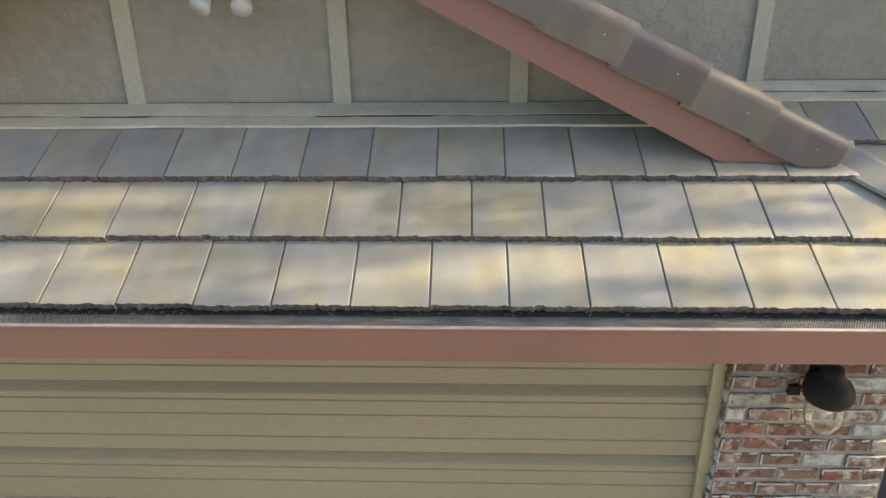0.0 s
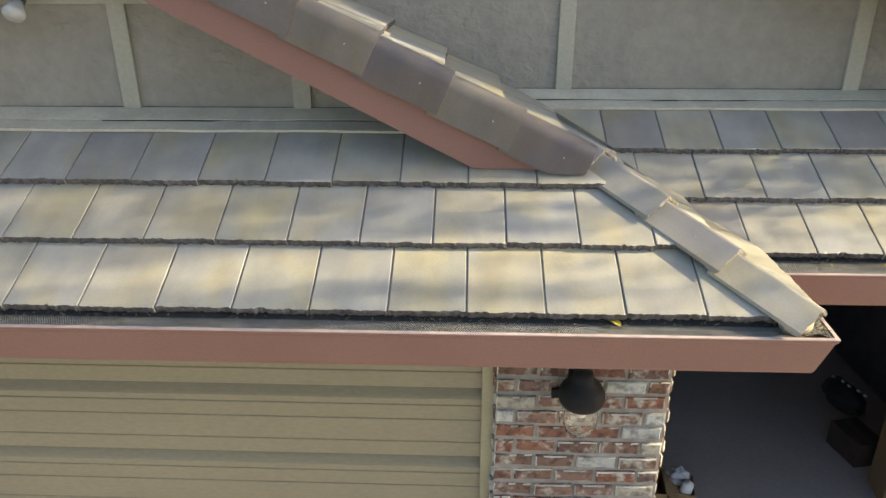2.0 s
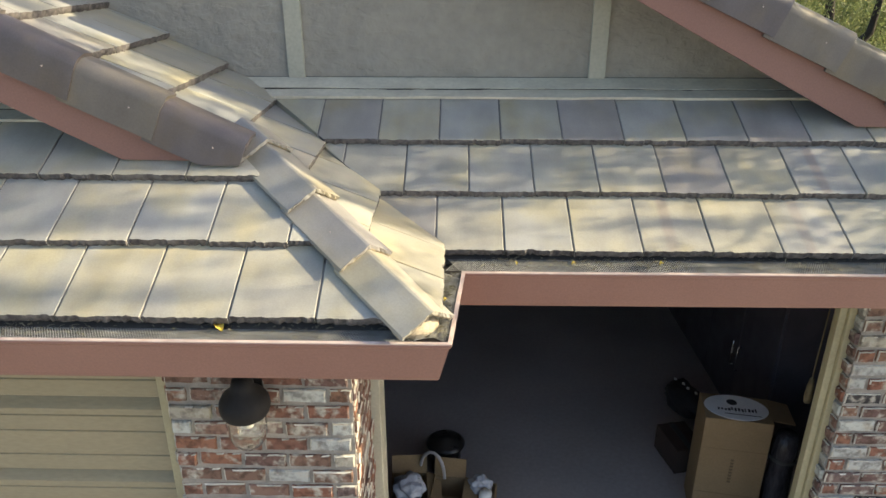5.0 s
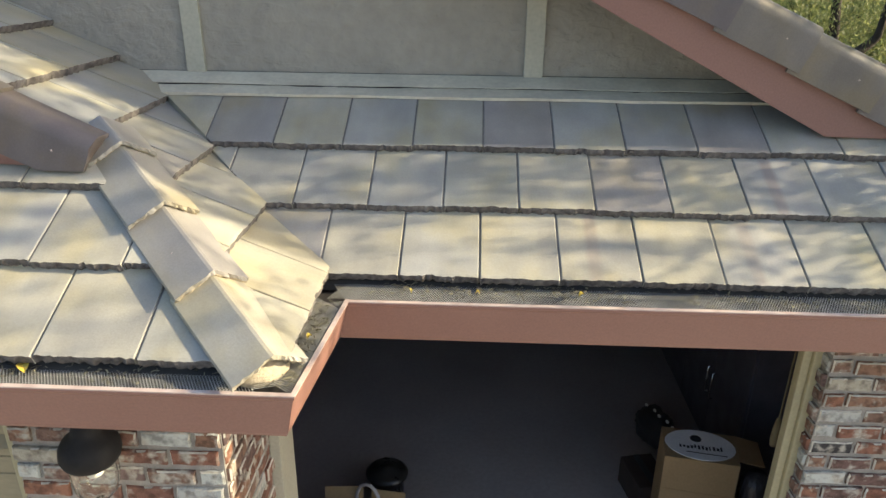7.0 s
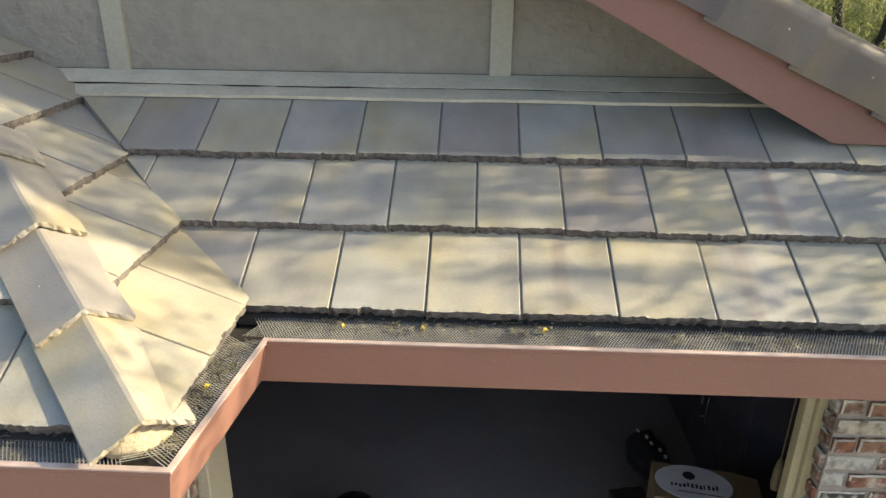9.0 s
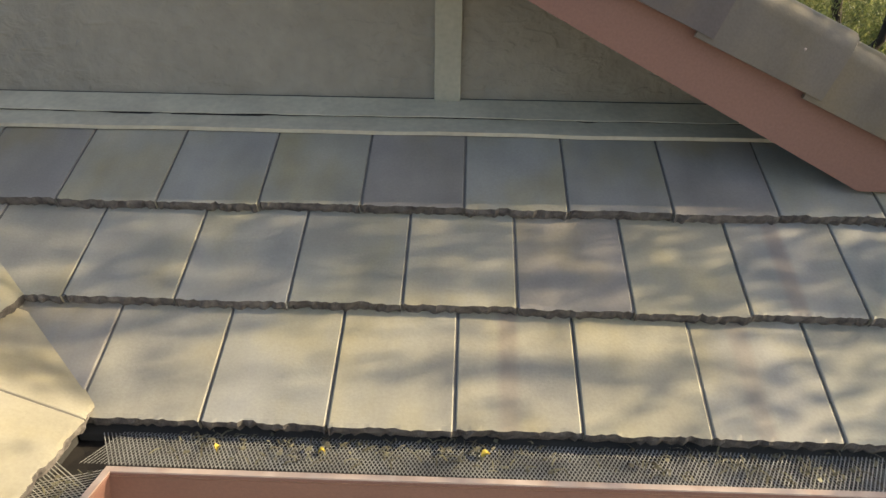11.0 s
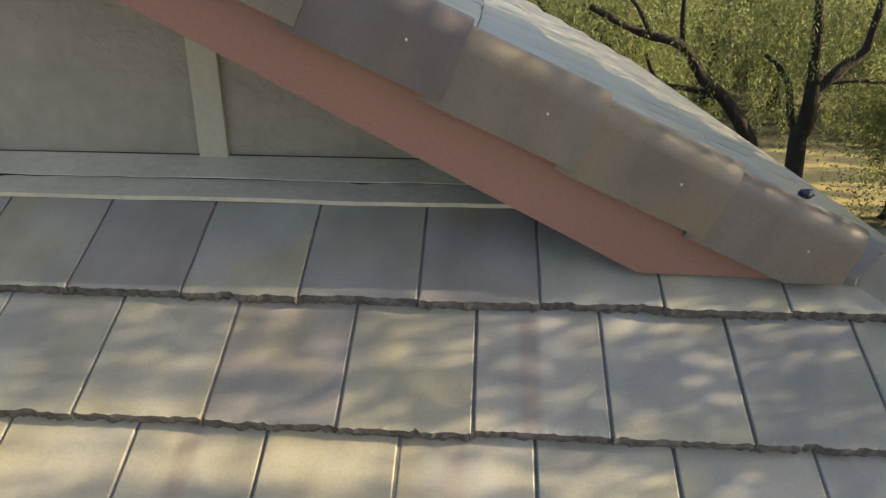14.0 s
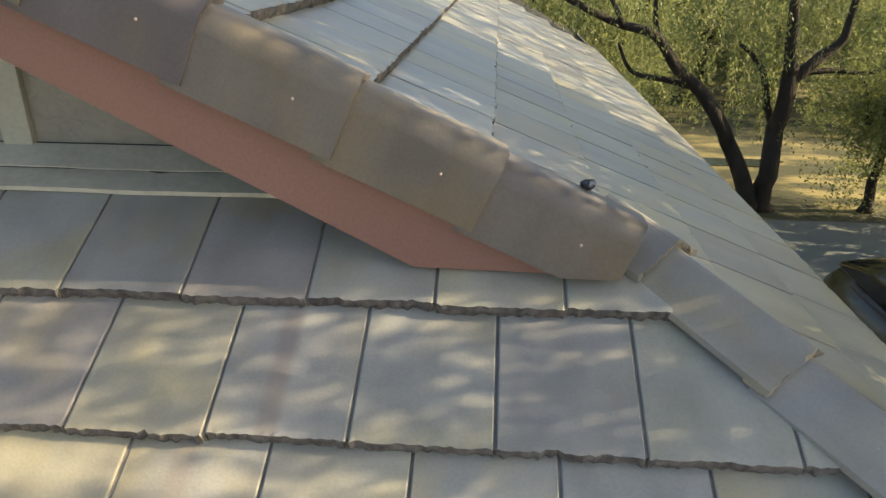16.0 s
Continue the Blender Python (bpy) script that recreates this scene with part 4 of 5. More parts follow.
for i in range(5):
    bm = bmesh.new()
    z = 3.785 + 0.042 * i
    prism(bm, [(-4.075, WALL_L - 0.022, z), (-4.075, WALL_L - 0.018, z + 0.004), (-4.075, WALL_L - 0.005, z + 0.034), (-4.075, WALL_L - 0.006, z + 0.026)], (0.23, 0, 0))
    part("slat", bm, M_UNDER, vt)

# ---- gutter guard, debris and leaves ----
def guard_along(ts, p0, p1, inward, w=0.125):
    """Diagonal wires of the black mesh between the rim and the tiles."""
    d = (Vector(p1) - Vector(p0))
    L = d.length
    d.normalize()
    iv = Vector(inward)
    pitch, half = 0.0095, 0.0013
    n = int(L / pitch)
    for k in range(-14, n):
        for s in (1, -1):
            a, b = k * pitch, k * pitch + s * w * 0.55
            if s < 0:
                a, b = a + w * 0.55, b + w * 0.55
            if min(a, b) < 0 or max(a, b) > L:
                continue
            q0 = Vector(p0) + d * a + iv * 0.010
            q1 = Vector(p0) + d * b + iv * w
            z0, z1 = 2.499 + 0.0008 * s, 2.512 + 0.0008 * s
            h = d * half
            i = len(ts[0])
            ts[0].extend([(*(q0 - h).to_tuple(), z0), (*(q0 + h).to_tuple(), z0), (*(q1 + h).to_tuple(), z1), (*(q1 - h).to_tuple(), z1)])
            ts[1].append((i, i + 1, i + 2, i + 3))


gut = bpy.data.objects["gutter"]
ts = ([], [])
guard_along(ts, (-6.0, 0.0), (-0.11, 0.0), (0, 1))
guard_along(ts, (0.0, 0.01), (0.05, 0.60), (-1, 0.02))
guard_along(ts, (-0.03, 0.605), (3.25, 0.605), (0, 1))
guard_along(ts, (XR, 0.62), (XR, 3.0), (-1, 0))
me = bpy.data.meshes.new("mesh_guard")
me.from_pydata(ts[0], [], ts[1])
me.materials.append(M_MESH)
gd = new("mesh_guard", me)
gd.parent = gut
tagged(gd, "fine black wire mesh, its colour lifted for sun glints", kind="stuff")

M_NEEDLE = leaf_material("dry_debris", [(0.16, 0.145, 0.11), (0.26, 0.25, 0.18), (0.10, 0.09, 0.07), (0.40, 0.38, 0.26)])
M_YELLOW = mat("yellow_leaf", (0.62, 0.45, 0.05), (0.52, 0.40, 0.08), 0.55, scale=40, grain=150, bump=0.3)


def debris():
    rnd = random.Random(5)
    vs, fs = [], []
    runs = [(-5.5, -0.2, 0.02, 0.10, 800), (0.10, 3.1, 0.625, 0.72, 850)]
    for xa, xb, ya, yb, n in runs:
        for _ in range(n):
            x = xa + (xb - xa) * rnd.random()
            if noise.noise((x * 3.0, ya, 2.0)) < rnd.uniform(-0.5, 0.4):
                continue
            y = rnd.uniform(ya, yb)
            z = 2.506 + (y - ya) * 0.10 + rnd.uniform(0, 0.006)
            a, l, w = rnd.uniform(0, math.pi), rnd.uniform(0.008, 0.035), rnd.uniform(0.0008, 0.0022)
            if rnd.random() < 0.12:
                l, w = rnd.uniform(0.008, 0.014), rnd.uniform(0.004, 0.006)
            c, s, i = math.cos(a), math.sin(a), len(vs)
            for t, q, up in ((-1, -w, 0), (0, -w * 1.3, 0.004), (1, -w * 0.4, 0), (1, w * 0.4, 0.0005), (0, w * 1.3, 0.0045), (-1, w, 0.0005)):
                vs.append((x + c * l / 2 * t - s * q, y + s * l / 2 * t + c * q, z + up))
            fs += [(i, i + 1, i + 4, i + 5), (i + 1, i + 2, i + 3, i + 4)]
    for _ in range(160):     # the corner by the hip
        y = rnd.uniform(0.03, 0.58)
        x = 0.085 * y + rnd.uniform(-0.10, -0.02)
        a, l, w = rnd.uniform(0, math.pi), rnd.uniform(0.008, 0.03), rnd.uniform(0.001, 0.0025)
        c, s, i = math.cos(a), math.sin(a), len(vs)
        for t, q in ((-1, -w), (1, -w), (1, w), (-1, w)):
            vs.append((x + c * l / 2 * t - s * q, y + s * l / 2 * t + c * q, 2.507 + rnd.uniform(0, 0.006)))
        fs.append((i, i + 1, i + 2, i + 3))
    me = bpy.data.meshes.new("gutter_debris")
    me.from_pydata(vs, [], fs)
    me.materials.append(M_NEEDLE)
    tagged(new("gutter_debris", me), "dry needles and bits of leaf caught on the gutter mesh", "debris", kind="stuff")


debris()


def leaf(x, y, z, turn, l, w, material, label):
    bm = bmesh.new()
    n = 7
    rows = []
    for i in range(n):
        t = i / (n - 1)
        hw = w * math.sin(math.pi * min(0.97, t * 0.9 + 0.06)) ** 0.8
        zz = 0.010 * math.sin(t * 3.0) 
        rows.append([bm.verts.new((t * l, -hw, zz + 0.005)), bm.verts.new((t * l, 0, zz)), bm.verts.new((t * l, hw, zz + 0.006))])
    for a, b in zip(rows, rows[1:]):
        for k in range(2):
            bm.faces.new((a[k], b[k], b[k + 1], a[k + 1]))
    ob = new("leaf", mesh_of("leaf", bm, material))
    ob.matrix_basis = pose(x, y, z, 0, 0, turn)
    tagged(ob, label, "leaf", "fallen leaves")


leaf(-0.848, 0.108, 2.511, -55, 0.068, 0.017, M_YELLOW, "curled yellow leaf lying on the gutter mesh")
leaf(0.888, 0.665, 2.512, 30, 0.022, 0.009, M_YELLOW, "small yellow leaf on the gutter mesh")
leaf(0.274, 0.655, 2.512, 80, 0.016, 0.007, M_YELLOW, "small yellow leaf on the gutter mesh")
leaf(0.51, 0.66, 2.512, 10, 0.016, 0.006, M_YELLOW, "small yellow leaf on the gutter mesh")
leaf(-0.03, 0.30, 2.512, 60, 0.02, 0.008, M_YELLOW, "small yellow leaf on the gutter mesh")

# mortar bedding at the foot of each hip, and a sealant lump at the far gable's foot, the hole in it painted dark
for c in (HIP_L, HIP_R):
    bm = bmesh.new()
    bmesh.ops.create_icosphere(bm, subdivisions=4, radius=1.0)
    for v in bm.verts:
        k = 1 + 0.08 * noise.noise(v.co * 3 + Vector(c))
        v.co = Vector((v.co.x * 0.088, v.co.y * 0.06, v.co.z * 0.046)) * k
    ob = new("mortar_plug", mesh_of("mortar_plug", bm, M_BED, True))
    ob.matrix_basis = pose(c[0] - 0.062, c[1] + 0.062, c[2] - 0.086, 0, 0, 45)
    tagged(ob, "tan bedding mortar closing the end of the hip tiles", "mortar")
bm = bmesh.new()
bmesh.ops.create_icosphere(bm, subdivisions=3, radius=0.03)
for v in bm.verts:
    v.co *= 1 + 0.35 * noise.noise(v.co * 60)
    v.co.z *= 0.55
ob = new("sealant_lump", mesh_of("sealant_lump", bm, mat("sealant_and_hole", (0.04, 0.04, 0.05), (0.30, 0.30, 0.31), 0.6, scale=30, grain=120, bump=0.6, ramp=(0.5, 0.62)), True))
ob.location = (2.392, 1.432, 3.158)
ob.scale = (0.62, 0.62, 0.7)
tagged(ob, "pale sealant lump at the gable foot, its hole painted dark", "sealant")

# ---- garage contents ----
M_CARD = mat("cardboard", (0.25, 0.175, 0.095), (0.215, 0.15, 0.08), 0.85, scale=3, grain=60, bump=0.1)
M_WHITE = mat("white_label", (0.75, 0.75, 0.74), (0.68, 0.68, 0.68), 0.5)
M_INK = mat("dark_ink", (0.03, 0.03, 0.035), (0.04, 0.04, 0.04), 0.6)


def tall_carton():
    t = thing("tall_carton", "tall brown cardboard carton with an oval white label on top", "carton", at=(1.945, 1.945, 0.03))
    w, d, h = 0.218, 0.150, 0.845
    part("body", box(bmesh.new(), -w, w, -d, d, 0, h, 0.005), M_CARD, t)
    bm = bmesh.new()
    prism(bm, [(w, -d * 0.7, h - 0.004), (w, d, h - 0.004), (w + 0.15, d, h - 0.03), (w + 0.15, -d * 0.6, h - 0.03)], (0, 0, 0.005))
    part("flap", bm, M_CARD, t, "open carton flap")
    M_FOLD = mat("carton_crease", (0.20, 0.14, 0.075), (0.22, 0.15, 0.08), 0.9)
    for z in (0.22, 0.60):
        part("crease", box(bmesh.new(), -w + 0.006, w - 0.006, -d - 0.002, -d + 0.001, z, z + 0.006), M_FOLD, t, "pressed fold line")
    bm = lathe(bmesh.new(), [(0.0, h + 0.001), (0.206, h + 0.001), (0.21, h + 0.004), (0.208, h + 0.007), (0.0, h + 0.007)], (0, 0, 0), 44)
    for v in bm.verts:
        v.co.y *= 0.70
    lid = part("label", bm, M_WHITE, t, "oval white label")
    bm = bmesh.new()
    rnd = random.Random(3)
    z0, z1 = h + 0.0075, h + 0.009
    for k in range(12):          # script as plain strokes
        x = -0.125 + 0.022 * k
        a = rnd.uniform(-0.006, 0.006)
        box(bm, x, x + rnd.uniform(0.008, 0.016), -0.045 + a, -0.035 + a + rnd.uniform(0.008, 0.03), z0, z1)
    box(bm, -0.09, 0.15, -0.088, -0.082, z0, z1)
    lathe(bm, [(0.0, z1), (0.034, z1), (0.036, z0)], (-0.02, 0.055, 0), 9)
    part("print", bm, M_INK, lid, "dark printed mark")
    bm = bmesh.new()
    for k in range(8):
        box(bm, -0.01, 0.012, -d - 0.003, -d + 0.001, 0.33 + 0.026 * k, 0.345 + 0.026 * k)
    part("print", bm, mat("faded_ink", (0.13, 0.09, 0.05), (0.16, 0.11, 0.06), 0.8), t, "faded upright printing")
    t.rotation_euler.z = radians(-10)


tall_carton()


def carton(x0, x1, y0, y1, z1, turn, label, flaps=True):
    t = thing("open_carton", label, "carton", "cartons by the doorway", at=((x0 + x1) / 2, (y0 + y1) / 2, 0.03))
    w, d = (x1 - x0) / 2, (y1 - y0) / 2
    for nm, b in (("side", (-w, -w + 0.006, -d, d)), ("side", (w - 0.006, w, -d, d)), ("side", (-w + 0.006, w - 0.006, -d, -d + 0.006)), ("side", (-w + 0.006, w - 0.006, d - 0.006, d))):
        part(nm, box(bmesh.new(), *b, 0, z1), M_CARD, t)
    part("base", box(bmesh.new(), -w + 0.006, w - 0.006, -d + 0.006, d - 0.006, 0, 0.006), M_CARD, t)
    if flaps:
        bm = bmesh.new()
        prism(bm, [(-w, d, z1), (w, d, z1), (w, d + 0.05, z1 + 0.12), (-w, d + 0.05, z1 + 0.12)], (0, 0.005, 0))
        part("flap", bm, M_CARD, t)
        bm = bmesh.new()
        prism(bm, [(w, -d, z1), (w, d, z1), (w + 0.10, d, z1 - 0.04), (w + 0.10, -d, z1 - 0.04)], (0, 0, 0.005))
        part("flap", bm, M_CARD, t)
    t.rotation_euler.z = radians(turn)
    return t


carton(-0.44, -0.18, 1.72, 2.02, 0.18, 4, "open brown cardboard carton holding a plastic bag")
carton(-0.15, 0.08, 1.70, 1.98, 0.19, -6, "open brown cardboard carton with packing inside")
carton(0.12, 0.30, 1.72, 1.95, 0.17, -12, "narrow brown cardboard carton with a white tube", False)


def lump(name, at, size, seed, material, label, category, rough=0.35):
    bm = bmesh.new()
    bmesh.ops.create_icosphere(bm, subdivisions=4, radius=1.0)
    for v in bm.verts:
        k = 1 + rough * noise.noise(v.co * 2.2 + Vector((seed, 0, 0))) + 0.12 * noise.noise(v.co * 7 + Vector((seed, 3, 0)))
        v.co = Vector((v.co.x * size[0], v.co.y * size[1], v.co.z * size[2])) * k
    ob = new(name, mesh_of(name, bm, material, True))
    ob.location = at
    return tagged(ob, label, category)


M_PLASTIC = mat("thin_plastic", (0.45, 0.47, 0.52), (0.36, 0.38, 0.44), 0.2, scale=18, grain=40, bump=0.5, dist=0.01)
lump("plastic_bag", (-0.31, 1.86, 0.22), (0.11, 0.11, 0.08), 1.0, M_PLASTIC, "crumpled clear plastic bag in a carton", "bag")
lump("plastic_bag", (0.20, 1.90, 0.21), (0.08, 0.07, 0.07), 4.0, M_PLASTIC, "crumpled grey plastic wrap in a carton", "bag")
tagged(new("paper_tube", mesh_of("paper_tube", tube(bmesh.new(), [(0.215, 1.80, 0.05), (0.235, 1.78, 0.25)], [0.045, 0.045], 16), M_WHITE, True)), "white paper tube standing in a narrow carton", "tube")
bin_ = thing("waste_bin", "round black plastic waste bin with a domed lid", "bin", at=(0, 0, 0))
M_BIN = mat("black_plastic", (0.012, 0.012, 0.013), (0.02, 0.02, 0.02), 0.3, scale=8, grain=60, bump=0.1)
part("body", lathe(bmesh.new(), [(0.0, 0.03), (0.11, 0.03), (0.125, 0.24), (0.13, 0.26), (0.0, 0.26)], (-0.06, 2.30, 0), 28), M_BIN, bin_, smooth=True)
part("lid", lathe(bmesh.new(), [(0.14, 0.255), (0.15, 0.26), (0.15, 0.275), (0.12, 0.30), (0.05, 0.315), (0.045, 0.325), (0.0, 0.327)], (-0.06, 2.30, 0), 28), M_BIN, bin_, smooth=True)
hose = [(-0.24 + 0.09 * (1 - math.cos(math.pi * k / 9)) , 2.06 - 0.012 * k, 0.22 + 0.19 * math.sin(math.pi * k / 9)) for k in range(10)]
tagged(new("grey_hose", mesh_of("grey_hose", tube(bmesh.new(), hose, [0.012] * 10, 10), mat("grey_hose_plastic", (0.38, 0.37, 0.38), (0.32, 0.31, 0.32), 0.4), True)), "short curved grey hose rising from a carton", "hose")
sh = thing("storage_cabinet", "dark storage cabinet with bar handles along the garage wall", "cabinet")
M_DARKW = mat("dark_cabinet", (0.075, 0.068, 0.085), (0.055, 0.050, 0.064), 0.6)
M_BAR = mat("chrome_bar", (0.75, 0.75, 0.77), (0.65, 0.65, 0.67), 0.25, metal=1.0)
part("body", box(bmesh.new(), 2.445, 2.98, 2.46, 6.2, 0.03, 2.0, 0.004), M_DARKW, sh)
for y0 in (2.47, 3.108, 3.746, 4.384):
    d = part("door", box(bmesh.new(), 2.423, 2.444, y0, y0 + 0.632, 0.08, 1.98, 0.003), M_DARKW, sh)
    if y0 < 4.5:
        y = y0 + 0.58 if y0 in (2.47, 3.746) else y0 + 0.052
        part("handle", tube(bmesh.new(), [(2.422, y, 0.475), (2.398, y, 0.475), (2.396, y, 0.585), (2.398, y, 0.70), (2.422, y, 0.70)], [0.005, 0.006, 0.006, 0.006, 0.005], 8), M_BAR, d, "thin chrome bar handle", True)

rnd = random.Random(8)
# row of white lumps put in for the glints along the sack
for k in range(5):
    lump("glint_lump", (2.0 + 0.035 * k + rnd.uniform(-0.01, 0.01), 3.28 - 0.075 * k, 0.235 - 0.0 * k), (0.012, 0.02, 0.008), 10.0 + k, M_WHITE, "small white lump painting a glint on the dark bag", "scrap")
lump("dark_bag", (2.05, 3.14, 0.12), (0.15, 0.26, 0.10), 20.0, M_INK, "dark plastic sack on the garage floor", "bag", 0.2)

M_WRAP = mat("black_film", (0.035, 0.033, 0.038), (0.06, 0.057, 0.066), 0.22, scale=25, grain=50, bump=0.8, dist=0.012, stretch=(1, 1, 0.3))
roll = thing("wrapped_roll", "tall roll wrapped in creased black film beside the carton", "roll", at=(2.29, 1.86, 0.03))
bm = lathe(bmesh.new(), [(0.0, 0.0), (0.085, 0.0), (0.09, 0.2), (0.082, 0.45), (0.088, 0.62), (0.07, 0.70), (0.03, 0.715), (0.0, 0.72)], (0, 0, 0), 26)
for v in bm.verts:
    k = 1 + 0.12 * noise.noise((v.co.x * 18, v.co.y * 18, v.co.z * 5))
    v.co.x, v.co.y = v.co.x * k, v.co.y * k
part("film", bm, M_WRAP, roll, smooth=True)
part("band", lathe(bmesh.new(), [(0.093, 0.50), (0.096, 0.505), (0.096, 0.525), (0.093, 0.53)], (0, 0, 0), 26), M_INK, roll, "dark tape band")
M_TWINE = mat("old_twine", (0.20, 0.165, 0.095), (0.15, 0.12, 0.07), 0.85, scale=20)
pull = thing("pull_cord", "thin pale cord with a yellowed wooden grip by the doorway", "cord")
part("cord", tube(bmesh.new(), [(2.155, 1.49, 2.395), (2.152, 1.495, 1.9), (2.15, 1.50, 1.40)], [0.004, 0.004, 0.004], 6), M_TWINE, pull)
part("grip", lathe(bmesh.new(), [(0.0, 1.135), (0.012, 1.13), (0.02, 1.08), (0.024, 1.0), (0.018, 0.96), (0.0, 0.955)], (2.15, 1.50, 0.28), 14), M_TWINE, pull, "worn wooden grip", True)
M_DKCARD = mat("dark_cardboard", (0.055, 0.036, 0.030), (0.04, 0.028, 0.024), 0.9, scale=4, grain=60, bump=0.15)
lowbox = thing("low_carton", "low dark brown carton with taped lid on the garage floor", "carton", at=(1.80, 2.45, 0.03))
part("body", box(bmesh.new(), -0.12, 0.12, -0.17, 0.17, 0, 0.22, 0.006), M_DKCARD, lowbox)
part("tape", box(bmesh.new(), -0.025, 0.025, -0.172, 0.172, 0.19, 0.2215, 0.001), M_INK, lowbox, "dark tape strip")
lowbox.rotation_euler.z = radians(12)

# ---- parked car ----
def car(at, turn):
    t = thing("parked_car", "dark parked car standing on the driveway", "car", at=at)
    M_PAINT = mat("black_car_paint", (0.012, 0.012, 0.015), (0.016, 0.016, 0.019), 0.18, scale=2, grain=200, bump=0.0, spec=0.6)
    M_CG = mat("dark_car_glass", (0.01, 0.012, 0.014), (0.015, 0.016, 0.018), 0.06, spec=0.6)
    M_RUB = mat("tyre_rubber", (0.015, 0.015, 0.015), (0.02, 0.02, 0.02), 0.85)
    M_RIM = mat("alloy_rim", (0.45, 0.45, 0.46), (0.4, 0.4, 0.41), 0.3, metal=1.0)

    def loft(sections):
        bm = bmesh.new()
        rings = []
        for y, zb, zt, w, wt in sections:
            ring = []
            for k in range(20):
                a = math.pi * k / 19
                c, s = math.cos(a), math.sin(a)
                xx = math.copysign(abs(c) ** 0.45, c)
                zz = abs(s) ** 0.55
                ring.append(bm.verts.new(((w + (wt - w) * zz) * xx, y, zb + (zt - zb) * zz)))
            rings.append(ring)
        for a, b in zip(rings, rings[1:]):
            for k in range(19):
                bm.faces.new((a[k], a[k + 1], b[k + 1], b[k]))
            bm.faces.new((a[0], b[0], b[19], a[19]))
        bm.faces.new(rings[0][::-1])
        bm.faces.new(rings[-1])
        return bm

    part("body", loft([(-2.25, 0.35, 0.62, 0.70, 0.62), (-2.1, 0.22, 0.74, 0.84, 0.76), (-1.2, 0.20, 0.92, 0.90, 0.82), (0.0, 0.20, 0.96, 0.91, 0.84), (1.4, 0.20, 0.98, 0.90, 0.82), (2.05, 0.24, 0.95, 0.84, 0.76), (2.25, 0.36, 0.80, 0.74, 0.66)]), M_PAINT, t, smooth=True)
    part("cabin_glass", loft([(-0.95, 0.90, 0.94, 0.78, 0.74), (-0.30, 0.90, 1.36, 0.80, 0.60), (0.6, 0.90, 1.42, 0.80, 0.60), (1.30, 0.90, 1.34, 0.78, 0.58), (1.95, 0.92, 0.98, 0.74, 0.70)]), M_CG, t, "dark tinted glass", smooth=True)
    part("roof", loft([(-0.28, 1.35, 1.385, 0.60, 0.50), (0.2, 1.38, 1.44, 0.63, 0.50), (0.9, 1.38, 1.44, 0.63, 0.50), (1.28, 1.33, 1.375, 0.60, 0.50)]), M_PAINT, t, smooth=True)
    for x in (-0.84, 0.84):
        for y in (-1.4, 1.4):
            bm = bmesh.new()
            prof = [(0.20, -0.10), (0.30, -0.105), (0.325, -0.07), (0.325, 0.07), (0.30, 0.105), (0.20, 0.10)]
            lathe(bm, prof, (0, 0, 0), 28)
            tyre = new("wheel", mesh_of("tyre", bm, M_RUB, True))
            tyre.parent = t
            tyre.matrix_basis = pose(x, y, 0.325, 0, 90, 0)
            part("rim", lathe(bmesh.new(), [(0.0, 0.06), (0.06, 0.07), (0.17, 0.05), (0.205, 0.09), (0.205, -0.09), (0.0, -0.06)], (0, 0, 0), 20), M_RIM, tyre, smooth=True)
    part("mirror", loft([(-0.62, 0.98, 1.08, 0.03, 0.03), (-0.55, 0.96, 1.10, 0.05, 0.04)]), M_PAINT, t)
    t.rotation_euler.z = radians(turn)
    return t


car((6.35, 4.25, 0.02), 4)

# ---- trees ----
def strand_leaves(vs, fs, rnd, top, length, n, size, sway):
    """Leaves along one hanging twig."""
    x, y, z = top
    for k in range(n):
        f = k / n
        px, py, pz = x + sway[0] * f * f, y + sway[1] * f * f, z - length * f
        a, tl = rnd.uniform(0, 2 * math.pi), rnd.uniform(0.2, 1.1)
        l, w = size * rnd.uniform(0.7, 1.3), size * rnd.uniform(0.13, 0.22)
        d = Vector((math.cos(a) * math.sin(tl), math.sin(a) * math.sin(tl), -math.cos(tl)))
        s = d.cross(Vector((rnd.uniform(-1, 1), rnd.uniform(-1, 1), rnd.uniform(-0.3, 0.3)))).normalized() * w
        p = Vector((px + rnd.uniform(-0.05, 0.05), py + rnd.uniform(-0.05, 0.05), pz))
        i = len(vs)
        vs += [(p)[:], (p + d * l * 0.5 + s)[:], (p + d * l)[:], (p + d * l * 0.5 - s)[:]]
        fs.append((i, i + 1, i + 2, i + 3))


def cluster_leaves(vs, fs, rnd, c, r, n, size, hang=0.38):
    """A loose bunch of leaves round a twig's end; with a large hang, a trailing strand."""
    for _ in range(n):
        p = Vector(c) + Vector((rnd.gauss(0, r * 0.5), rnd.gauss(0, r * 0.5), rnd.gauss(0, r * hang)))
        d = Vector((rnd.gauss(0, 1), rnd.gauss(0, 1), rnd.gauss(-0.3, 0.7))).normalized()
        s = d.cross(Vector((rnd.uniform(-1, 1), rnd.uniform(-1, 1), rnd.uniform(-1, 1)))).normalized()
        l = size * rnd.uniform(0.7, 1.3)
        i = len(vs)
        vs += [p[:], (p + d * l * 0.45 + s * l * 0.22)[:], (p + d * l)[:], (p + d * l * 0.45 - s * l * 0.22)[:]]
        fs.append((i, i + 1, i + 2, i + 3))


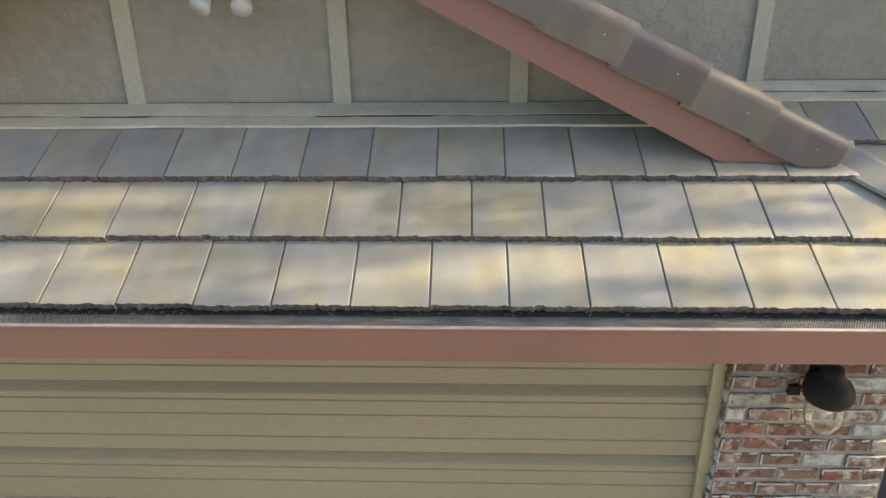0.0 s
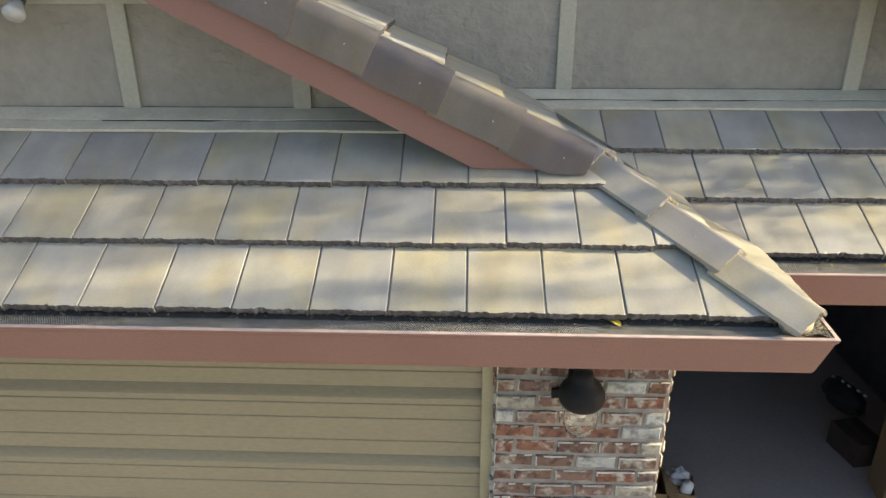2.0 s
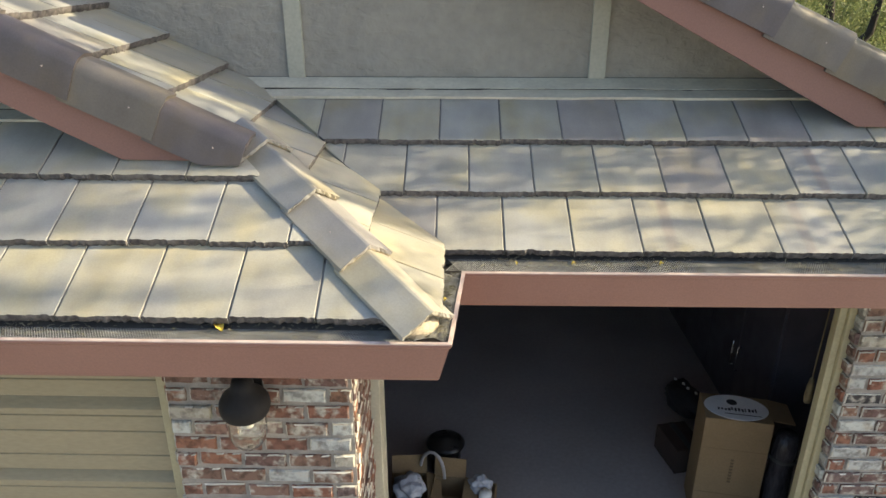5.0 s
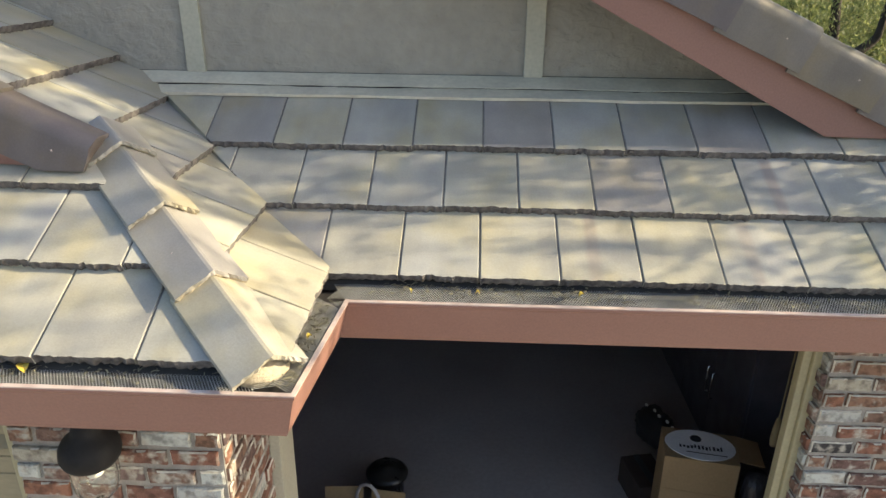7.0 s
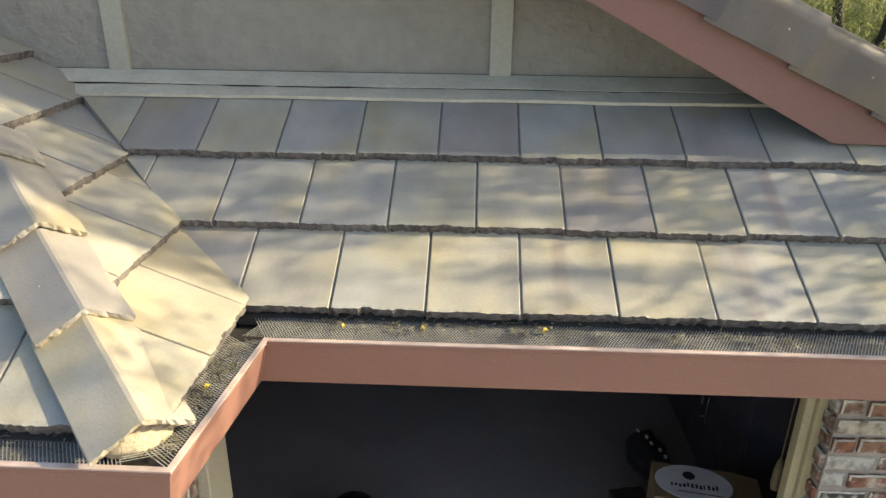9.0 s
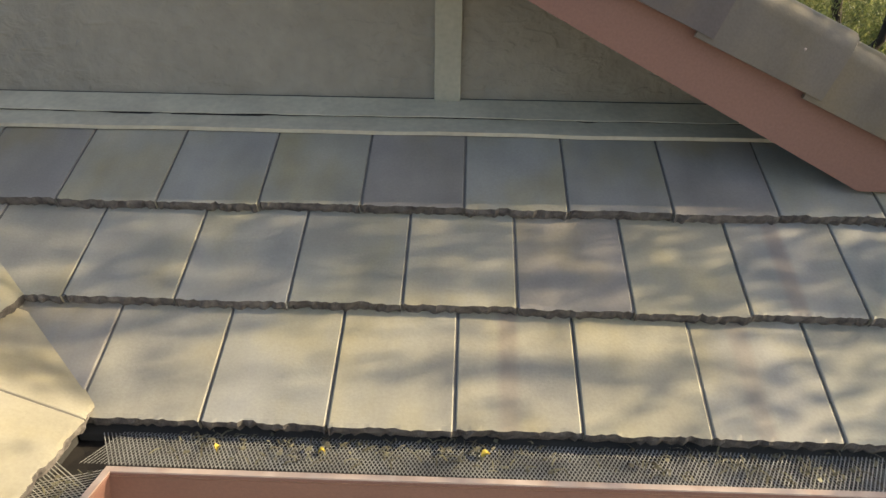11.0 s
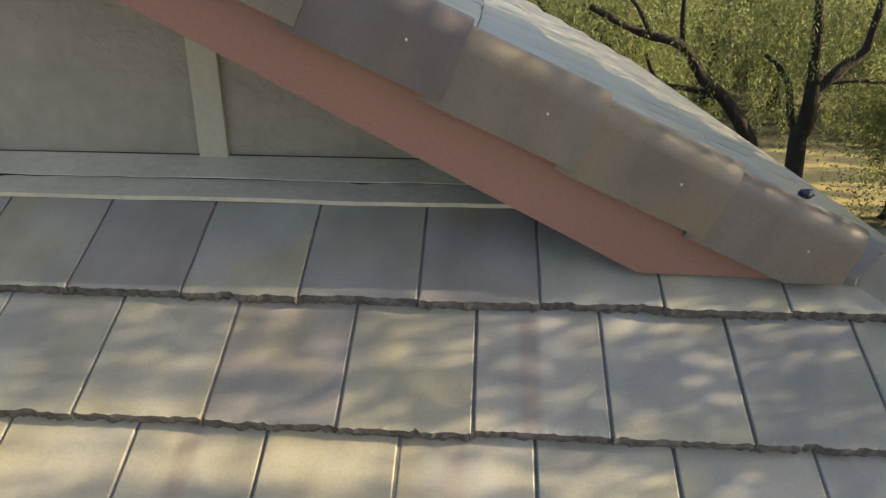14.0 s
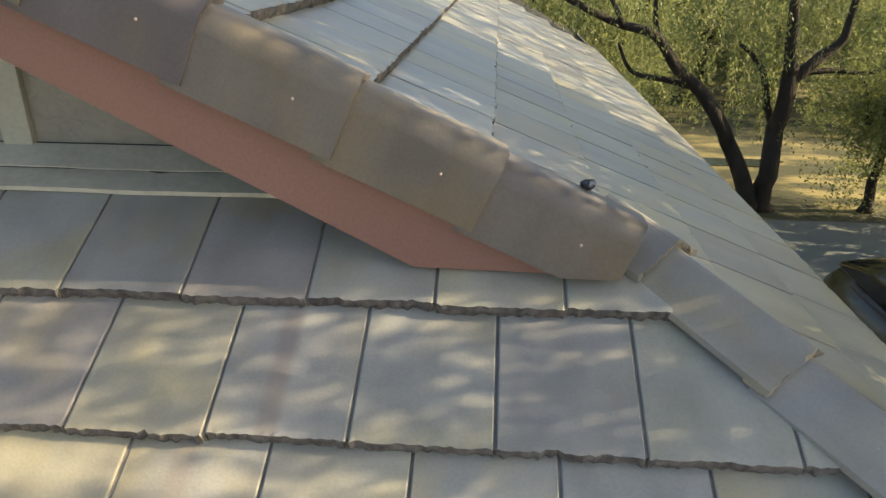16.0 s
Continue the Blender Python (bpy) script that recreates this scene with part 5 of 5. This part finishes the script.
def limb(rnd, a, b, r0, r1, wob, n=9):
    a, b = Vector(a), Vector(b)
    pts = []
    for i in range(n):
        t = i / (n - 1)
        w = wob * math.sin(math.pi * t)
        pts.append(a.lerp(b, t) + Vector((noise.noise((t * 3, a.x, b.y)), noise.noise((t * 3, b.x, 7.0)), 0.6 * noise.noise((t * 3, b.z, 3.0)))) * w)
    return pts, [r0 + (r1 - r0) * i / (n - 1) for i in range(n)]


def tree(at, limbs, label, leaves, group="", material=None):
    """limbs: (start, end, radius, end radius, wobble), relative to at. leaves: a function filling the crown."""
    t = thing("tree", label, "tree", group, at=at)
    rnd = random.Random(int(at[0] * 100 + at[1]))
    ends = []
    for i, (a, b, r0, r1, wob) in enumerate(limbs):
        if isinstance(a, list):
            pts, rad = [Vector(p) for p in a], [r0 + (r1 - r0) * q / (len(a) - 1) for q in range(len(a))]
        else:
            pts, rad = limb(rnd, a, b, r0, r1, wob)
        if i == 0:
            rad[0] *= 1.5
        part("trunk" if i == 0 else "limb", tube(bmesh.new(), pts, rad, 9), M_BARK, t, smooth=True)
        ends += pts[3:]
    vs, fs = [], []
    leaves(vs, fs, rnd, ends)
    me = bpy.data.meshes.new("crown")
    me.from_pydata(vs, [], fs)
    me.materials.append(material or M_LEAF)
    c = new("crown", me)
    c.parent = t
    return t


def clump_crown(n, r, k, size, spread):
    def go(vs, fs, rnd, ends):
        for _ in range(n):
            e = rnd.choice(ends)
            cluster_leaves(vs, fs, rnd, (e.x + rnd.gauss(0, spread), e.y + rnd.gauss(0, spread), e.z + rnd.gauss(0, spread * 0.7)), r, k, size)
    return go


# the forked willow across the lawn
def bent(*pts):
    """A limb through bends in the plane of the tree, eased between them."""
    out = []
    for i in range(len(pts) - 1):
        p0, p1, p2, p3 = (Vector((*pts[max(0, min(len(pts) - 1, q))][:1], 0.0, pts[max(0, min(len(pts) - 1, q))][1])) for q in (i - 1, i, i + 1, i + 2))
        for t in (0.0, 0.25, 0.5, 0.75):
            v = 0.5 * ((2 * p1) + (p2 - p0) * t + (2 * p0 - 5 * p1 + 4 * p2 - p3) * t * t + (3 * p1 - p0 - 3 * p2 + p3) * t ** 3)
            out.append((v.x, 0.25 * noise.noise((v.x, v.z, i * 2.0)), v.z))
    out.append((pts[-1][0], 0.0, pts[-1][1]))
    return out


def willow_leaves(vs, fs, rnd, ends):
    for _ in range(1150):
        x, y = rnd.uniform(-4.6, 3.2), rnd.uniform(-0.6, 2.6) if rnd.random() < 0.8 else rnd.uniform(-1.4, -0.4)
        if noise.noise((x * 0.9, y * 0.9, 1.0)) < -0.12:
            continue
        top = rnd.uniform(1.5, 4.6)
        if y < 0.2 and -2.2 < x < 0.9 and top < 2.7:
            continue
        ln = min(rnd.uniform(0.4, 1.5), top - 0.95)
        strand_leaves(vs, fs, rnd, (x, y, top), ln, int(10 + 26 * ln), 0.075, (rnd.uniform(-0.2, 0.2), rnd.uniform(-0.2, 0.2)))


tree((6.35, 10.5, -0.05), [
    (bent((0.02, 0), (0.0, 0.6), (0.06, 1.5), (0.08, 2.15)), 0, 0.155, 0.115, 0), (bent((0.08, 2.1), (0.0, 2.7), (-0.05, 3.4), (0.1, 4.4)), 0, 0.11, 0.04, 0),
    (bent((0.08, 2.0), (0.47, 2.35), (0.74, 2.6), (0.8, 3.3), (1.0, 4.2)), 0, 0.10, 0.03, 0), (bent((0.2, 2.12), (0.7, 2.16), (1.15, 2.12), (1.5, 2.25)), 0, 0.05, 0.02, 0),
    (bent((0.06, 1.25), (-0.19, 1.76), (-0.40, 2.25), (-0.7, 2.5)), 0, 0.07, 0.03, 0), (bent((-0.16, 0.0), (-0.4, 0.62), (-0.73, 1.22), (-1.16, 1.82), (-1.55, 2.15), (-1.95, 2.63), (-2.55, 2.8), (-3.3, 3.15)), 0, 0.14, 0.045, 0),
    (bent((-1.15, 1.86), (-1.7, 1.98), (-2.2, 2.1), (-2.42, 2.5)), 0, 0.06, 0.02, 0), (bent((-1.85, 2.5), (-1.95, 2.9), (-2.0, 3.6)), 0, 0.05, 0.02, 0), (bent((-2.4, 2.75), (-2.75, 3.3), (-3.4, 3.7)), 0, 0.04, 0.02, 0)],
     "dark forked willow with thin yellow-green hanging leaves on the lawn", willow_leaves, "trees beyond the house")
tree((7.95, 10.5, -0.05), [((0, 0, 0), (0.05, 0, 1.0), 0.085, 0.06, 0.05), ((0.05, 0, 0.9), (-0.4, 0.1, 2.0), 0.05, 0.02, 0.15), ((0.05, 0, 0.9), (0.5, 0.1, 2.2), 0.05, 0.02, 0.15), ((0.02, 0, 0.8), (0.1, 0.3, 2.3), 0.04, 0.02, 0.15)],
     "small pale-trunked tree with green leaves on the lawn", clump_crown(280, 0.26, 50, 0.06, 0.36), "trees beyond the house")
k = 0
for x, y, h in ((3.5, 20, 4.2), (6.0, 23, 4.8), (9.5, 19.5, 4.0), (12.5, 22, 5.0), (0.5, 24, 5.2), (8, 29, 6.0), (14, 31, 6.2), (2.0, 32, 6.0), (25, 31, 6), (-4, 28, 6), (4.7, 17.0, 3.2), (11.4, 16.6, 2.7), (7.6, 19.5, 3.6), (13.5, 18.5, 3.4)):
    k += 1
    tree((x, y, 0.1), [((0, 0, 0), (0.1, 0, h * 0.45), 0.14, 0.09, 0.1), ((0.1, 0, h * 0.4), (-0.9, 0.2, h * 0.85), 0.07, 0.02, 0.3), ((0.1, 0, h * 0.4), (1.0, -0.2, h * 0.9), 0.07, 0.02, 0.3), ((0.1, 0, h * 0.42), (0.1, 0.5, h), 0.06, 0.02, 0.3), ((0.05, 0, h * 0.15), (0.7, -0.4, h * 0.4), 0.04, 0.02, 0.2), ((0.05, 0, h * 0.15), (-0.8, -0.3, h * 0.4), 0.04, 0.02, 0.2)],
         "leafy yellow-green tree beyond the pond", clump_crown(300, 0.44, 80, 0.08, 0.70), "trees beyond the house")

# trees out of view, added to dapple the roof from the drive's sunward side
def dapple(y0, y1, z0, z1, n, open_, bare=None, thick=None, low=4.0, bunch=(0.06, 13, 0.060, 0.38)):
    """A sheet of fine foliage with level gaps. bare: the crown starts higher where y is under bare[0] (up to bare[1]); thick: fuller past this y."""
    def go(vs, fs, rnd, ends):
        for _ in range(n):
            y, z = rnd.uniform(y0, y1), rnd.uniform(z0, z1)
            full = 2.6 if z < low + (0.6 if thick is None else 0) else 1.5 if thick is not None and y > thick + 0.1 else 1
            if z > low and 0.8 * noise.noise((y * 3.6, z * 1.2, 4.0)) + 0.9 * noise.noise((y * 10.0, z * 2.2, 9.0)) > open_ + (1.5 * min(1, max(0, (y - thick) * 3)) if thick is not None else 0):
                continue
            if bare and y < bare[0] and z < bare[1] + (0.6 if y < bare[0] - 0.16 else 0) and rnd.random() < 0.74:
                continue
            cluster_leaves(vs, fs, rnd, (rnd.uniform(-0.2, 0.2), y, z), bunch[0], int(bunch[1] * full), *bunch[2:])
    return go


tree((5.2, 1.2, -0.41), [((0, 0, 0), (0.1, 0, 3.4), 0.18, 0.10, 0.2), ((0.1, 0, 3.2), (0.0, -1.2, 5.2), 0.04, 0.012, 0.3), ((0.1, 0, 3.2), (0.0, 1.4, 5.4), 0.04, 0.012, 0.3), ((0.1, 0, 3.4), (0, 1.0, 8.2), 0.05, 0.012, 0.3), ((0.1, 0, 3.3), (0, 1.9, 6.2), 0.04, 0.012, 0.3)],
     "unseen leaf sheet on a trunk, added to cast the roof's dapples", dapple(-1.7, 2.6, 3.6, 9.6, 17500, 0.16, (-0.24, 5.75), 0.4, 4.6, (0.026, 15, 0.038, 4.5)), "trees beside the drive", M_SUNLEAF)
tree((9.4, 6.5, 0.0), [((0, 0, 0), (0.1, 0, 4.6), 0.20, 0.12, 0.2), ((0.1, 0, 4.2), (0.0, -1.6, 6.6), 0.05, 0.015, 0.3), ((0.1, 0, 4.2), (0.0, 1.6, 6.8), 0.05, 0.015, 0.3), ((0.1, 0, 4.5), (0, 0.3, 8.0), 0.06, 0.015, 0.3)],
     "unseen leaf sheet on a trunk, added to shade the side roof and drive", dapple(-4.2, 3.8, 0.3, 9.6, 17000, 0.95), "trees beside the drive", M_SUNLEAF)

# pond
bm = bmesh.new()
ring = [bm.verts.new((6.75 + 0.85 * math.cos(a) * (1 + 0.25 * math.sin(3 * a)), 13.1 + 0.34 * math.sin(a) * (1 + 0.2 * math.cos(2 * a)), -0.012)) for a in [2 * math.pi * i / 40 for i in range(40)]]
bm.faces.new(ring)
tagged(new("pond", mesh_of("pond", bm, M_WATER)), "small dark pond reflecting the sky on the lawn", "pond", kind="structure")

# ---- bricks last ----
brickwork(pil, (-1.262, PILLAR_Y), (1, 0, 0), 0.823, PTOP, 0.3, 1)
brickwork(pil, (-0.439, PILLAR_Y + 0.01), (0, 1, 0), 0.56, PTOP, 0.9, 2, False)
brickwork(brw, (2.120, PILLAR_Y + SET), (1, 0, 0), 1.03, PTOP + 0.03, 0.4, 3)
brickwork(brw, (2.116, 1.205), (0, -1, 0), 0.085, PTOP + 0.03, 0.4, 4)
brickwork(pil, (-1.264, 0.534), (0, -1, 0), 0.05, PTOP, 0.3, 5)
